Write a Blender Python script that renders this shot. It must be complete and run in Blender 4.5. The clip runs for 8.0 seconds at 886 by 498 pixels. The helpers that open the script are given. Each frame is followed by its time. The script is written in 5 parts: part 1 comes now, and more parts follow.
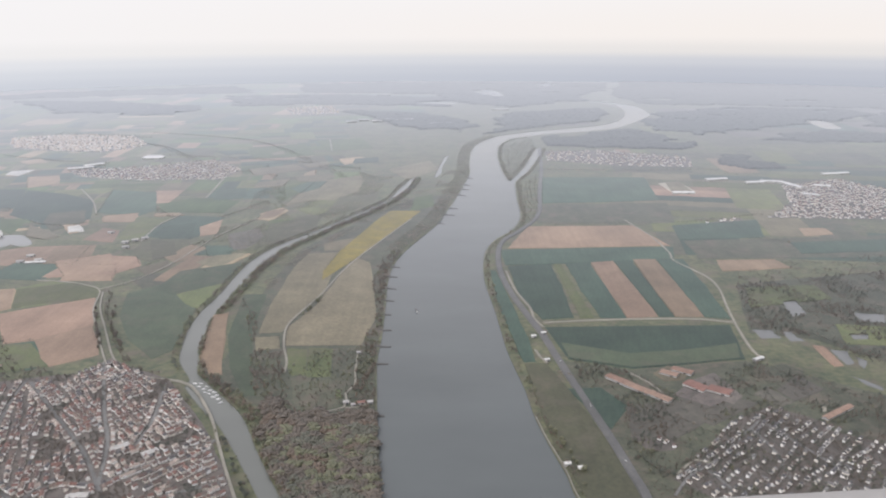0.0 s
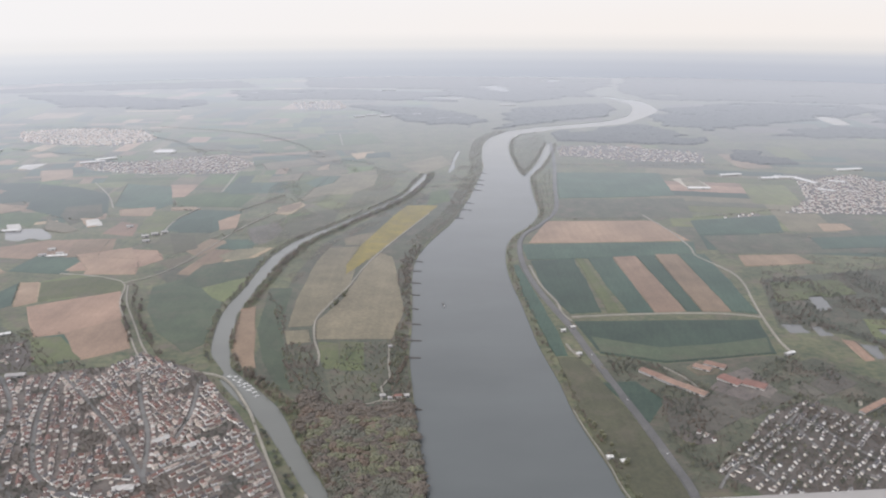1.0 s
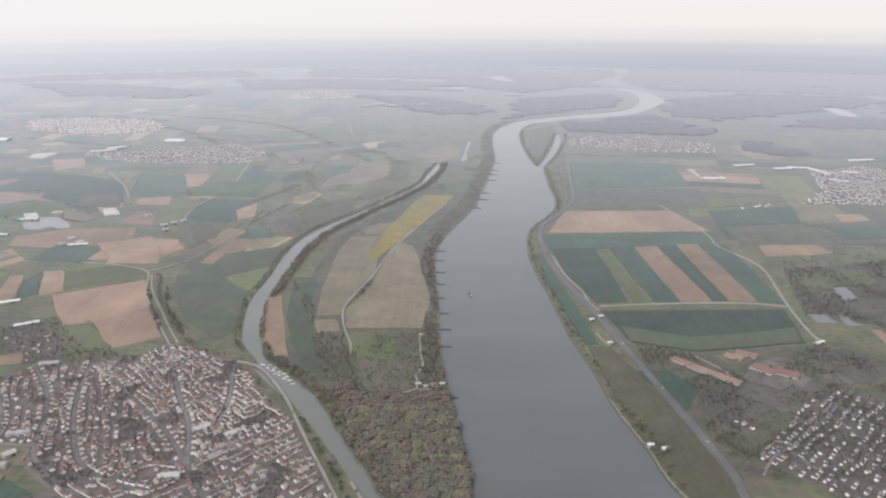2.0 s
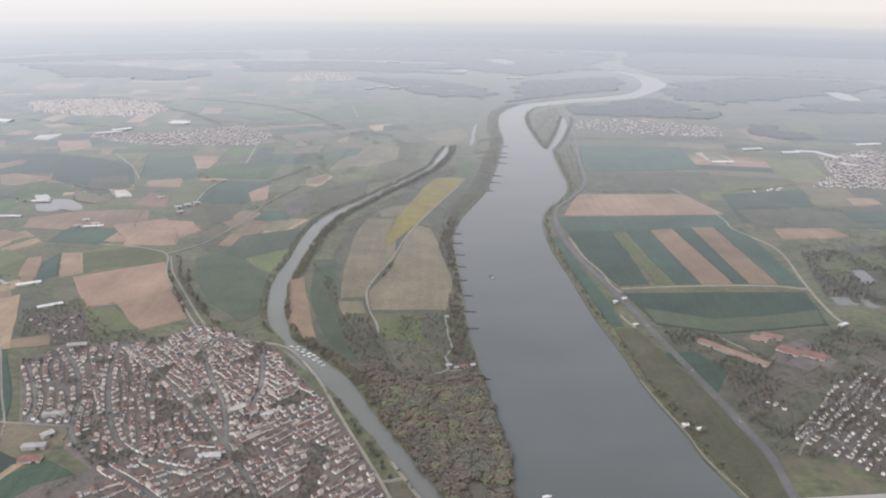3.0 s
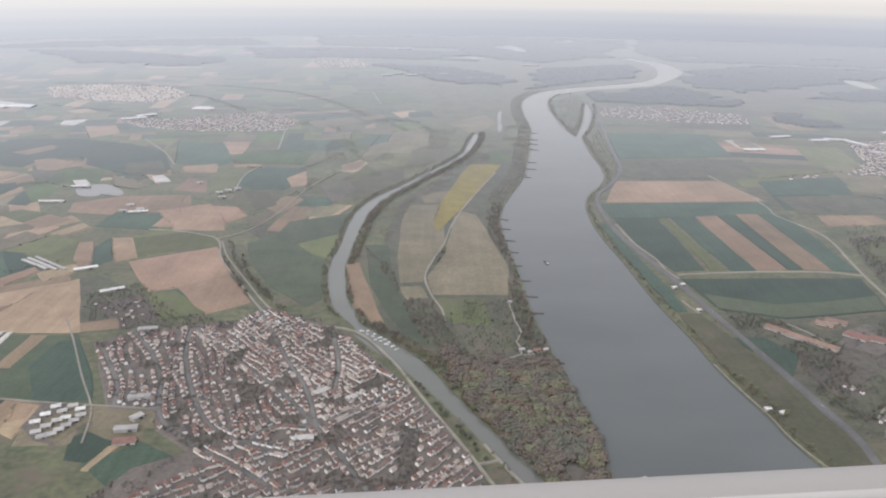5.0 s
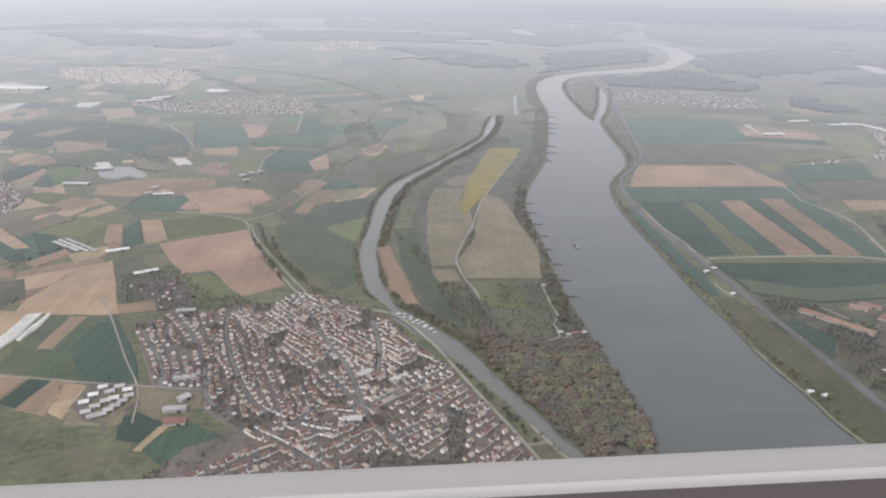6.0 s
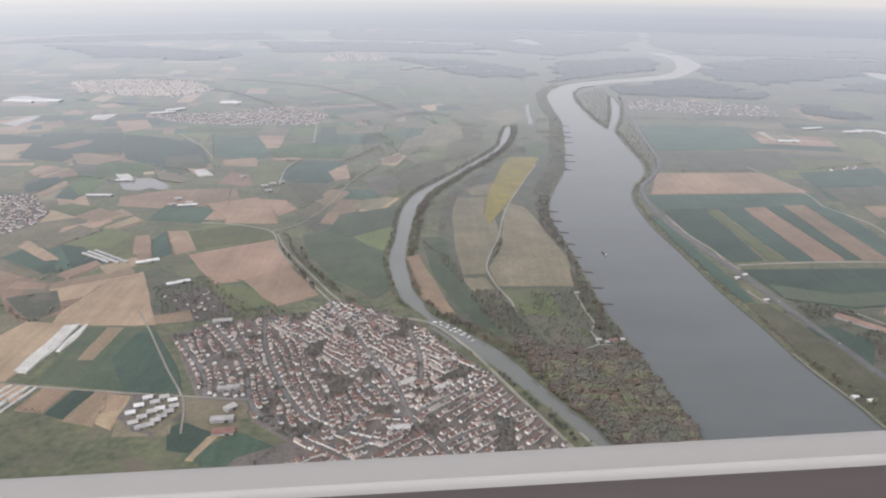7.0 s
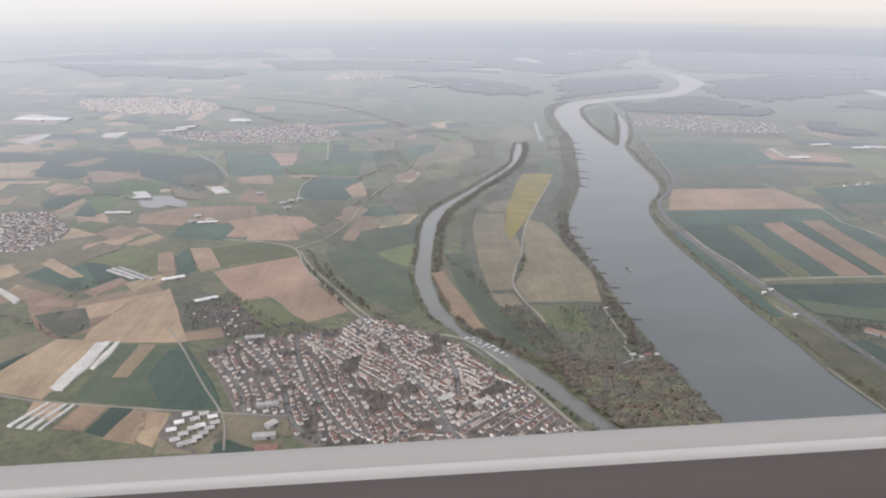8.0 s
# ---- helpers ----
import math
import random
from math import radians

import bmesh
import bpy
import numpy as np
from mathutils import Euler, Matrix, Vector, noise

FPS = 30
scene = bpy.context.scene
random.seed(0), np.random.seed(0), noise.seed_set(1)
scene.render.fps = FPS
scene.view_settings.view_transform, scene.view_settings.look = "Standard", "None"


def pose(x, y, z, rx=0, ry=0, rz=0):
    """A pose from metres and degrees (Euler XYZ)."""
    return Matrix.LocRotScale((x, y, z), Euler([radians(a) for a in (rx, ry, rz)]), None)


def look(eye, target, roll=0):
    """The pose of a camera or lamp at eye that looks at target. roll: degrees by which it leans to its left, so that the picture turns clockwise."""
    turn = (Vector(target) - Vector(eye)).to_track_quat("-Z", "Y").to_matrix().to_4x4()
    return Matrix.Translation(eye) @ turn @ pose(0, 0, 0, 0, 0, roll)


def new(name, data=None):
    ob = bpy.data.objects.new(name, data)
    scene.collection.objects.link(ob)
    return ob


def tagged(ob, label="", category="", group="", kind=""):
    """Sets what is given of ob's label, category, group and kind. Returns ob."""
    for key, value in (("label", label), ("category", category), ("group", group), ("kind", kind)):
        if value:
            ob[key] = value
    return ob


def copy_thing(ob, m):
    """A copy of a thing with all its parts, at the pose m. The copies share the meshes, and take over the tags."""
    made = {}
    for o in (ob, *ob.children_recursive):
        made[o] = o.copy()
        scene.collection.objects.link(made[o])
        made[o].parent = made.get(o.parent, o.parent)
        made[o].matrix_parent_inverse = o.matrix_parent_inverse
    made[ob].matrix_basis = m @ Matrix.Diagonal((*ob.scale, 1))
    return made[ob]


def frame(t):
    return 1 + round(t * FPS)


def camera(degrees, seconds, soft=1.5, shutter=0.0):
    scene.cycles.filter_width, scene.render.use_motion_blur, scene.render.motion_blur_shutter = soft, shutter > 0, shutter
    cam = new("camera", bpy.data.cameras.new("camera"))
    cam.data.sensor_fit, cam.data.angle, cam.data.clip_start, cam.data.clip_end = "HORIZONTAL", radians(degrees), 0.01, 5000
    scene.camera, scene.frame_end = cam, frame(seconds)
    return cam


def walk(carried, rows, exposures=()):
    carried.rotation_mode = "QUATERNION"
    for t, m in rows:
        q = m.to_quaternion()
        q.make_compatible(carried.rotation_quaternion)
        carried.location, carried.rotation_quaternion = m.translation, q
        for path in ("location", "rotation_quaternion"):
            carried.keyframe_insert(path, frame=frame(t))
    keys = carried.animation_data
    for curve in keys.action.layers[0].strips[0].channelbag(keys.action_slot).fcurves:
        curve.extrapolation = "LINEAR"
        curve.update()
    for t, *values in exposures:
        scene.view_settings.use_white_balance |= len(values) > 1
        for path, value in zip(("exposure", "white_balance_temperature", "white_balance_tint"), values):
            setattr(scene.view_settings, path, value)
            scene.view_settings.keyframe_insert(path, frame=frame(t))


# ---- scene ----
import mathutils.geometry

# ---- the flight: a straight, gently sinking line; the hand-held camera turns a little ----
cam = camera(59.0, 8.0, soft=2.1)
HEIGHT = 340.0
SPEED = Vector((-36.216, -0.815, -1.531))
TURNS = [
    (0.0, -0.001, -16.337, 0.289),
    (0.5, -0.014, -16.611, 0.280),
    (1.0, -0.138, -16.652, 0.111),
    (1.5, -0.158, -16.852, 0.008),
    (3.0, -0.863, -18.517, -0.374),
    (3.5, -0.698, -18.888, -0.642),
    (4.0, -0.929, -19.002, -0.136),
    (4.5, -1.071, -18.981, -0.383),
    (6.0, -1.032, -20.507, -0.781),
    (6.5, -1.048, -20.347, -0.468),
    (7.0, -1.234, -19.768, -0.400),
    (7.5, -1.419, -19.282, -0.646),
    (8.0, -1.626, -18.480, -0.338),
]


def eye_at(t):
    return Vector((0, 0, HEIGHT)) + t * SPEED


walk(cam, [(t, Matrix.Translation(eye_at(t)) @ pose(0, 0, 0, 90 + pitch, roll, yaw)) for t, yaw, pitch, roll in TURNS],
     exposures=((0.0, -0.05, 6500, 11.5), (8.0, -0.08, 6500, 11.5)))

# ---- world: a bright, hazy, mostly overcast sky and a weak wide sun ----
SUN_ELEVATION, SUN_TURN = 42.0, 222.0
world = bpy.data.worlds.new("hazy_sky")
scene.world = world
world.use_nodes = True
nt = world.node_tree
nt.nodes.clear()
w_out = nt.nodes.new("ShaderNodeOutputWorld")
w_bg = nt.nodes.new("ShaderNodeBackground")
w_mix = nt.nodes.new("ShaderNodeMix")
w_mix.data_type = "RGBA"
w_mix.inputs[0].default_value = 0.86
w_sky = nt.nodes.new("ShaderNodeTexSky")
w_sky.sky_type = "NISHITA"
w_sky.sun_disc = False
w_sky.sun_elevation = radians(SUN_ELEVATION)
w_sky.sun_rotation = radians(SUN_TURN)
w_sky.dust_density = 4.0
w_coord = nt.nodes.new("ShaderNodeTexCoord")
w_map = nt.nodes.new("ShaderNodeMapping")
w_map.inputs["Scale"].default_value = (1.0, 1.0, 5.0)
w_noise = nt.nodes.new("ShaderNodeTexNoise")
w_noise.inputs["Scale"].default_value = 1.6
w_noise.inputs["Detail"].default_value = 3.0
w_ramp = nt.nodes.new("ShaderNodeValToRGB")
w_ramp.color_ramp.elements[0].position, w_ramp.color_ramp.elements[0].color = 0.3, (10.25, 10.22, 10.66, 1)
w_ramp.color_ramp.elements[1].position, w_ramp.color_ramp.elements[1].color = 0.75, (11.4, 11.2, 11.1, 1)
nt.links.new(w_coord.outputs["Generated"], w_map.inputs["Vector"])
nt.links.new(w_map.outputs[0], w_noise.inputs["Vector"])
nt.links.new(w_noise.outputs[0], w_ramp.inputs[0])
nt.links.new(w_sky.outputs[0], w_mix.inputs[6])
nt.links.new(w_ramp.outputs[0], w_mix.inputs[7])
w_axes = nt.nodes.new("ShaderNodeSeparateXYZ")
w_west = nt.nodes.new("ShaderNodeMapRange")
w_west.inputs["From Min"].default_value, w_west.inputs["From Max"].default_value = -1.0, 1.0
w_west.inputs["To Min"].default_value, w_west.inputs["To Max"].default_value = 0.123, 0.077
nt.links.new(w_coord.outputs["Generated"], w_axes.inputs[0])
nt.links.new(w_axes.outputs["X"], w_west.inputs["Value"])
nt.links.new(w_west.outputs[0], w_bg.inputs[1])
nt.links.new(w_mix.outputs[2], w_bg.inputs[0])
nt.links.new(w_bg.outputs[0], w_out.inputs[0])

sun = new("sun", bpy.data.lights.new("sun", "SUN"))
sun.data.energy = 1.4
sun.data.angle = radians(12)
sun.data.color = (1.0, 0.97, 0.93)
sun.matrix_world = look((0, 0, 500), (
    -math.sin(radians(SUN_TURN)) * 100, -math.cos(radians(SUN_TURN)) * 100, 500 - 100 * math.tan(radians(SUN_ELEVATION))))

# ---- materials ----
# pale gloss that stands in for haze: its colour, falloff and strength
HAZE_COLOUR, HAZE_POWER, HAZE_MOST = (0.832, 0.872, 0.950, 1), 7.6, 1.19


def material(name):
    m = bpy.data.materials.new(name)
    m.use_nodes = True
    return m, m.node_tree, m.node_tree.nodes["Principled BSDF"]


def node(tree, kind, **values):
    n = tree.nodes.new(kind)
    for key, value in values.items():
        n.inputs[key].default_value = value
    return n


def hazed(tree, bsdf, amount=1.0):
    """Rough outdoor surface, with distance haze imitated by a pale gloss at low angles."""
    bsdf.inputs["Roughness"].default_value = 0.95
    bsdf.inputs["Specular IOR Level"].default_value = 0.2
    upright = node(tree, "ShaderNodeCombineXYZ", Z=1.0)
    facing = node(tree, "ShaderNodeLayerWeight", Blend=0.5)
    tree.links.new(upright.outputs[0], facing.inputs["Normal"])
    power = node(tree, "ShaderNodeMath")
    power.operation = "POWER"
    power.inputs[1].default_value = HAZE_POWER
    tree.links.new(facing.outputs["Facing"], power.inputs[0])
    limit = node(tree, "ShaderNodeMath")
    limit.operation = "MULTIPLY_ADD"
    # a small even share everywhere imitates the veil of near haze
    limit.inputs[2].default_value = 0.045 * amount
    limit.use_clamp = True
    limit.inputs[1].default_value = HAZE_MOST * amount
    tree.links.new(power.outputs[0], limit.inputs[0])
    gloss = node(tree, "ShaderNodeBsdfGlossy", Color=HAZE_COLOUR, Roughness=0.6)
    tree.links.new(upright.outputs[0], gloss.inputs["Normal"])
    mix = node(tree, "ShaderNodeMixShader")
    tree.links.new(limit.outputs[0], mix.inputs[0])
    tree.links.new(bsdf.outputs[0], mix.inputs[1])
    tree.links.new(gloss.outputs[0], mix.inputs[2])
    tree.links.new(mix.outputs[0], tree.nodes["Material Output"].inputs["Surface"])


def earth(name, dark, light, patch=40.0, grain=2.5, rows=0.0, turn=0.0, vary=0.16, relief=0.6, vivid=0.74, growth=0.0):
    """Ground cover: two colours mixed in patches and in grain; rows: metres between furrows, if any; growth: share of brown old growth."""
    m, tree, bsdf = material(name)
    hazed(tree, bsdf)
    coord = node(tree, "ShaderNodeNewGeometry")
    big = node(tree, "ShaderNodeTexNoise", Scale=1 / patch, Detail=4.0, Roughness=0.6)
    small = node(tree, "ShaderNodeTexNoise", Scale=1 / grain, Detail=3.0)
    tree.links.new(coord.outputs["Position"], big.inputs["Vector"])
    tree.links.new(coord.outputs["Position"], small.inputs["Vector"])
    add = node(tree, "ShaderNodeMath")
    add.operation = "MULTIPLY_ADD"
    add.inputs[1].default_value = 0.55
    tree.links.new(small.outputs[0], add.inputs[0])
    half = node(tree, "ShaderNodeMath")
    half.operation = "MULTIPLY"
    half.inputs[1].default_value = 0.5
    tree.links.new(big.outputs[0], half.inputs[0])
    tree.links.new(half.outputs[0], add.inputs[2])
    total = add
    if rows:
        spin = node(tree, "ShaderNodeMapping")
        spin.inputs["Rotation"].default_value = (0, 0, radians(turn))
        wave = node(tree, "ShaderNodeTexWave", Scale=0.314 / rows, Distortion=1.5, Detail=2.0)
        wave.inputs["Detail Scale"].default_value = 0.4
        tree.links.new(coord.outputs["Position"], spin.inputs["Vector"])
        tree.links.new(spin.outputs[0], wave.inputs["Vector"])
        total = node(tree, "ShaderNodeMath")
        total.operation = "MULTIPLY_ADD"
        total.inputs[1].default_value = 0.05
        tree.links.new(wave.outputs["Fac"], total.inputs[0])
        tree.links.new(add.outputs[0], total.inputs[2])
    ramp = node(tree, "ShaderNodeValToRGB")
    ramp.color_ramp.elements[0].position, ramp.color_ramp.elements[0].color = 0.36, (*dark, 1)
    ramp.color_ramp.elements[1].position, ramp.color_ramp.elements[1].color = 0.70, (*light, 1)
    tree.links.new(total.outputs[0], ramp.inputs[0])
    info = node(tree, "ShaderNodeObjectInfo")
    swing = node(tree, "ShaderNodeMapRange")
    swing.inputs["To Min"].default_value, swing.inputs["To Max"].default_value = 1 - vary, 1 + vary
    tree.links.new(info.outputs["Random"], swing.inputs["Value"])
    # damp and dry drifts across the land, and streaks of tillage along each field's own direction
    drift = node(tree, "ShaderNodeTexNoise", Scale=1 / 85, Detail=4.0, Roughness=0.65)
    tree.links.new(coord.outputs["Position"], drift.inputs["Vector"])
    drifts = node(tree, "ShaderNodeMapRange")
    drifts.inputs["From Min"].default_value, drifts.inputs["From Max"].default_value = 0.3, 0.7
    drifts.inputs["To Min"].default_value, drifts.inputs["To Max"].default_value = 0.78, 1.2
    tree.links.new(drift.outputs[0], drifts.inputs["Value"])
    angle = node(tree, "ShaderNodeMath")
    angle.operation = "MULTIPLY"
    angle.inputs[1].default_value = 41.0
    tree.links.new(info.outputs["Random"], angle.inputs[0])
    spun = node(tree, "ShaderNodeCombineXYZ")
    tree.links.new(angle.outputs[0], spun.inputs["Z"])
    lay = node(tree, "ShaderNodeMapping")
    lay.inputs["Scale"].default_value = (1 / 7, 1 / 110, 1.0)
    tree.links.new(coord.outputs["Position"], lay.inputs["Vector"])
    tree.links.new(spun.outputs[0], lay.inputs["Rotation"])
    streak = node(tree, "ShaderNodeTexNoise", Scale=1.0, Detail=2.0)
    tree.links.new(lay.outputs[0], streak.inputs["Vector"])
    streaks = node(tree, "ShaderNodeMapRange")
    streaks.inputs["From Min"].default_value, streaks.inputs["From Max"].default_value = 0.3, 0.7
    streaks.inputs["To Min"].default_value, streaks.inputs["To Max"].default_value = 1 - 0.35 * vary, 1 + 0.35 * vary
    tree.links.new(streak.outputs[0], streaks.inputs["Value"])
    worn = node(tree, "ShaderNodeMath")
    worn.operation = "MULTIPLY"
    tree.links.new(drifts.outputs[0], worn.inputs[0])
    tree.links.new(streaks.outputs[0], worn.inputs[1])
    level = node(tree, "ShaderNodeMath")
    level.operation = "MULTIPLY"
    tree.links.new(swing.outputs[0], level.inputs[0])
    tree.links.new(worn.outputs[0], level.inputs[1])
    shade = node(tree, "ShaderNodeMath")
    shade.operation = "FRACT"
    tree.links.new(angle.outputs[0], shade.inputs[0])
    hue = node(tree, "ShaderNodeMapRange")
    hue.inputs["To Min"].default_value, hue.inputs["To Max"].default_value = 0.5 - 0.04 * vary, 0.5 + 0.06 * vary
    tree.links.new(shade.outputs[0], hue.inputs["Value"])
    tint = node(tree, "ShaderNodeHueSaturation", Saturation=vivid * 1.08)
    tree.links.new(hue.outputs[0], tint.inputs["Hue"])
    tree.links.new(level.outputs[0], tint.inputs["Value"])
    tree.links.new(ramp.outputs[0], tint.inputs["Color"])
    colour = tint.outputs[0]
    if growth:
        patches = node(tree, "ShaderNodeTexNoise", Scale=1 / 34, Detail=6.0, Roughness=0.68)
        tree.links.new(coord.outputs["Position"], patches.inputs["Vector"])
        cover = node(tree, "ShaderNodeMapRange")
        cover.inputs["From Min"].default_value, cover.inputs["From Max"].default_value = 0.5, 0.66
        cover.inputs["To Max"].default_value = growth
        tree.links.new(patches.outputs[0], cover.inputs["Value"])
        overgrown = node(tree, "ShaderNodeMix")
        overgrown.data_type = "RGBA"
        overgrown.inputs[7].default_value = (0.128, 0.104, 0.082, 1)
        tree.links.new(cover.outputs[0], overgrown.inputs[0])
        tree.links.new(colour, overgrown.inputs[6])
        colour = overgrown.outputs[2]
    tree.links.new(colour, bsdf.inputs["Base Color"])
    bump = node(tree, "ShaderNodeBump", Strength=relief, Distance=0.6)
    tree.links.new(small.outputs[0], bump.inputs["Height"])
    tree.links.new(bump.outputs[0], bsdf.inputs["Normal"])
    return m


def painted(name, colours, rough=0.8, haze_share=1.0, by="object", grain=1.2):
    """Paint, tile, bark or leaf: the colours are dealt out by thing or by loose piece, with a mottled grain."""
    m, tree, bsdf = material(name)
    hazed(tree, bsdf, haze_share)
    bsdf.inputs["Roughness"].default_value = rough
    if by == "object":
        pick = node(tree, "ShaderNodeObjectInfo").outputs["Random"]
    else:
        pick = node(tree, "ShaderNodeNewGeometry").outputs["Random Per Island"]
    ramp = node(tree, "ShaderNodeValToRGB")
    ramp.color_ramp.interpolation = "LINEAR" if by == "leaf" else "CONSTANT"
    while len(ramp.color_ramp.elements) < len(colours):
        ramp.color_ramp.elements.new(0.5)
    for i, c in enumerate(colours):
        ramp.color_ramp.elements[i].position = i / len(colours)
        ramp.color_ramp.elements[i].color = (*c, 1)
    tree.links.new(pick, ramp.inputs[0])
    where = node(tree, "ShaderNodeNewGeometry")
    spots = node(tree, "ShaderNodeTexNoise", Scale=1 / grain, Detail=3.0)
    tree.links.new(where.outputs["Position"], spots.inputs["Vector"])
    swing = node(tree, "ShaderNodeMapRange")
    swing.inputs["From Min"].default_value, swing.inputs["From Max"].default_value = 0.3, 0.7
    swing.inputs["To Min"].default_value, swing.inputs["To Max"].default_value = 0.8, 1.15
    tree.links.new(spots.outputs[0], swing.inputs["Value"])
    tint = node(tree, "ShaderNodeHueSaturation")
    tree.links.new(swing.outputs[0], tint.inputs["Value"])
    tree.links.new(ramp.outputs[0], tint.inputs["Color"])
    tree.links.new(tint.outputs[0], bsdf.inputs["Base Color"])
    return m


def water_material(name, colour, rough=0.09):
    """Turbid water with wind ripples in slow bands."""
    m, tree, bsdf = material(name)
    # the imitated haze lies over the water too
    hazed(tree, bsdf, 0.78)
    bsdf.inputs["Specular IOR Level"].default_value = 0.5
    bsdf.inputs["IOR"].default_value = 1.33
    where = node(tree, "ShaderNodeNewGeometry")
    slow = node(tree, "ShaderNodeTexNoise", Scale=0.012, Detail=3.0)
    mapped = node(tree, "ShaderNodeMapping")
    mapped.inputs["Scale"].default_value = (0.5, 1.0, 1.0)
    tree.links.new(where.outputs["Position"], mapped.inputs["Vector"])
    tree.links.new(mapped.outputs[0], slow.inputs["Vector"])
    ramp = node(tree, "ShaderNodeValToRGB")
    ramp.color_ramp.elements[0].position, ramp.color_ramp.elements[0].color = 0.3, (*[c * 0.9 for c in colour], 1)
    ramp.color_ramp.elements[1].position, ramp.color_ramp.elements[1].color = 0.7, (*[c * 1.1 for c in colour], 1)
    tree.links.new(slow.outputs[0], ramp.inputs[0])
    tree.links.new(ramp.outputs[0], bsdf.inputs["Base Color"])
    gloss = node(tree, "ShaderNodeMapRange")
    gloss.inputs["To Min"].default_value, gloss.inputs["To Max"].default_value = rough * 0.7, rough * 1.4
    tree.links.new(slow.outputs[0], gloss.inputs["Value"])
    tree.links.new(gloss.outputs[0], bsdf.inputs["Roughness"])
    ripple = node(tree, "ShaderNodeTexNoise", Scale=0.7, Detail=2.0)
    tree.links.new(where.outputs["Position"], ripple.inputs["Vector"])
    bump = node(tree, "ShaderNodeBump", Strength=0.05, Distance=0.2)
    tree.links.new(ripple.outputs[0], bump.inputs["Height"])
    tree.links.new(bump.outputs[0], bsdf.inputs["Normal"])
    return m


LAND = earth("rough_grassland", (0.046, 0.066, 0.034), (0.155, 0.152, 0.082), patch=38, grain=7, vary=0, vivid=0.9, growth=0.85)
COVER = {
    "soil": earth("ploughed_soil", (0.182, 0.116, 0.073), (0.275, 0.180, 0.114), patch=60, grain=2, rows=3.0, turn=20, vary=0.22, vivid=0.8),
    "tan": earth("dry_meadow", (0.112, 0.099, 0.062), (0.182, 0.158, 0.102), patch=35, grain=4, vary=0.2, vivid=0.88),
    "straw": earth("stubble", (0.222, 0.156, 0.100), (0.320, 0.232, 0.150), patch=60, grain=2, vary=0.28, vivid=0.86),
    "green": earth("winter_wheat", (0.030, 0.056, 0.040), (0.054, 0.086, 0.058), patch=60, grain=3, rows=6.0, turn=15, vary=0.3, vivid=0.96),
    "grass": earth("pasture", (0.078, 0.094, 0.042), (0.130, 0.140, 0.064), patch=35, grain=3, vary=0.25, vivid=1.0, growth=0.5),
    "lush": earth("spring_meadow", (0.062, 0.090, 0.040), (0.100, 0.130, 0.058), patch=35, grain=3, vary=0.3, vivid=1.08),
    "moss": earth("mossy_meadow", (0.058, 0.062, 0.033), (0.094, 0.091, 0.049), patch=28, grain=3, vary=0.2, vivid=0.86, growth=0.45),
    "yellow": earth("young_rapeseed", (0.135, 0.118, 0.040), (0.215, 0.172, 0.052), patch=22, grain=3, vivid=1.05, growth=0.35),
    "reed": earth("dry_reed", (0.215, 0.132, 0.072), (0.310, 0.200, 0.110), patch=18, grain=2),
    "scrub": earth("scrub_ground", (0.048, 0.058, 0.036), (0.104, 0.105, 0.065), patch=14, grain=3, vivid=0.8, growth=0.8),
    "wood": earth("forest_floor", (0.078, 0.072, 0.058), (0.128, 0.112, 0.088), patch=16, grain=3),
    "deep": earth("deep_green_meadow", (0.044, 0.066, 0.036), (0.074, 0.096, 0.052), patch=35, grain=3, vary=0.15, vivid=0.85, growth=0.3),
    "town": earth("gardens_and_yards", (0.080, 0.069, 0.061), (0.165, 0.134, 0.116), patch=9, grain=1.5),
    "film": earth("plastic_film_rows", (0.34, 0.33, 0.31), (0.52, 0.51, 0.49), patch=20, grain=2, rows=2.0, turn=40),
    "sand": earth("gravel_bank", (0.28, 0.25, 0.20), (0.40, 0.36, 0.29), patch=20, grain=2),
}
ASPHALT = earth("asphalt", (0.105, 0.104, 0.104), (0.150, 0.148, 0.145), patch=30, grain=2, vary=0.05, relief=0.1)
TRACK = earth("gravel_track", (0.195, 0.180, 0.145), (0.290, 0.268, 0.220), patch=20, grain=1.5, vary=0.1, relief=0.2)
STREET = earth("village_street", (0.13, 0.128, 0.125), (0.20, 0.195, 0.19), patch=20, grain=1.5, vary=0.1, relief=0.2)
RIVER = water_material("river_water", (0.090, 0.101, 0.104))
CHANNEL = water_material("channel_water", (0.135, 0.142, 0.132))
POND = water_material("pond_water", (0.12, 0.125, 0.125), 0.14)
POND.node_tree.nodes["Principled BSDF"].inputs["Coat Weight"].default_value = 0.2
STONE = painted("rubble_stone", [(0.07, 0.065, 0.06), (0.11, 0.10, 0.09)], by="island")
WALL_COLOURS = [(0.84, 0.82, 0.79), (0.80, 0.76, 0.70), (0.85, 0.85, 0.84), (0.74, 0.69, 0.62), (0.83, 0.81, 0.78)]
ROOF_COLOURS = [(0.165, 0.088, 0.070), (0.125, 0.088, 0.077), (0.185, 0.104, 0.084), (0.082, 0.076, 0.078), (0.140, 0.108, 0.094), (0.36, 0.30, 0.265), (0.120, 0.080, 0.068), (0.19, 0.142, 0.118)]
GREY_ROOF_COLOURS = [(0.095, 0.090, 0.092), (0.150, 0.142, 0.140), (0.225, 0.218, 0.215), (0.130, 0.104, 0.092), (0.11, 0.105, 0.11)]
WALL = painted("rendered_wall", WALL_COLOURS)
ROOF = painted("roof_tiles", ROOF_COLOURS)
WALLS = painted("rendered_walls", WALL_COLOURS, by="island")
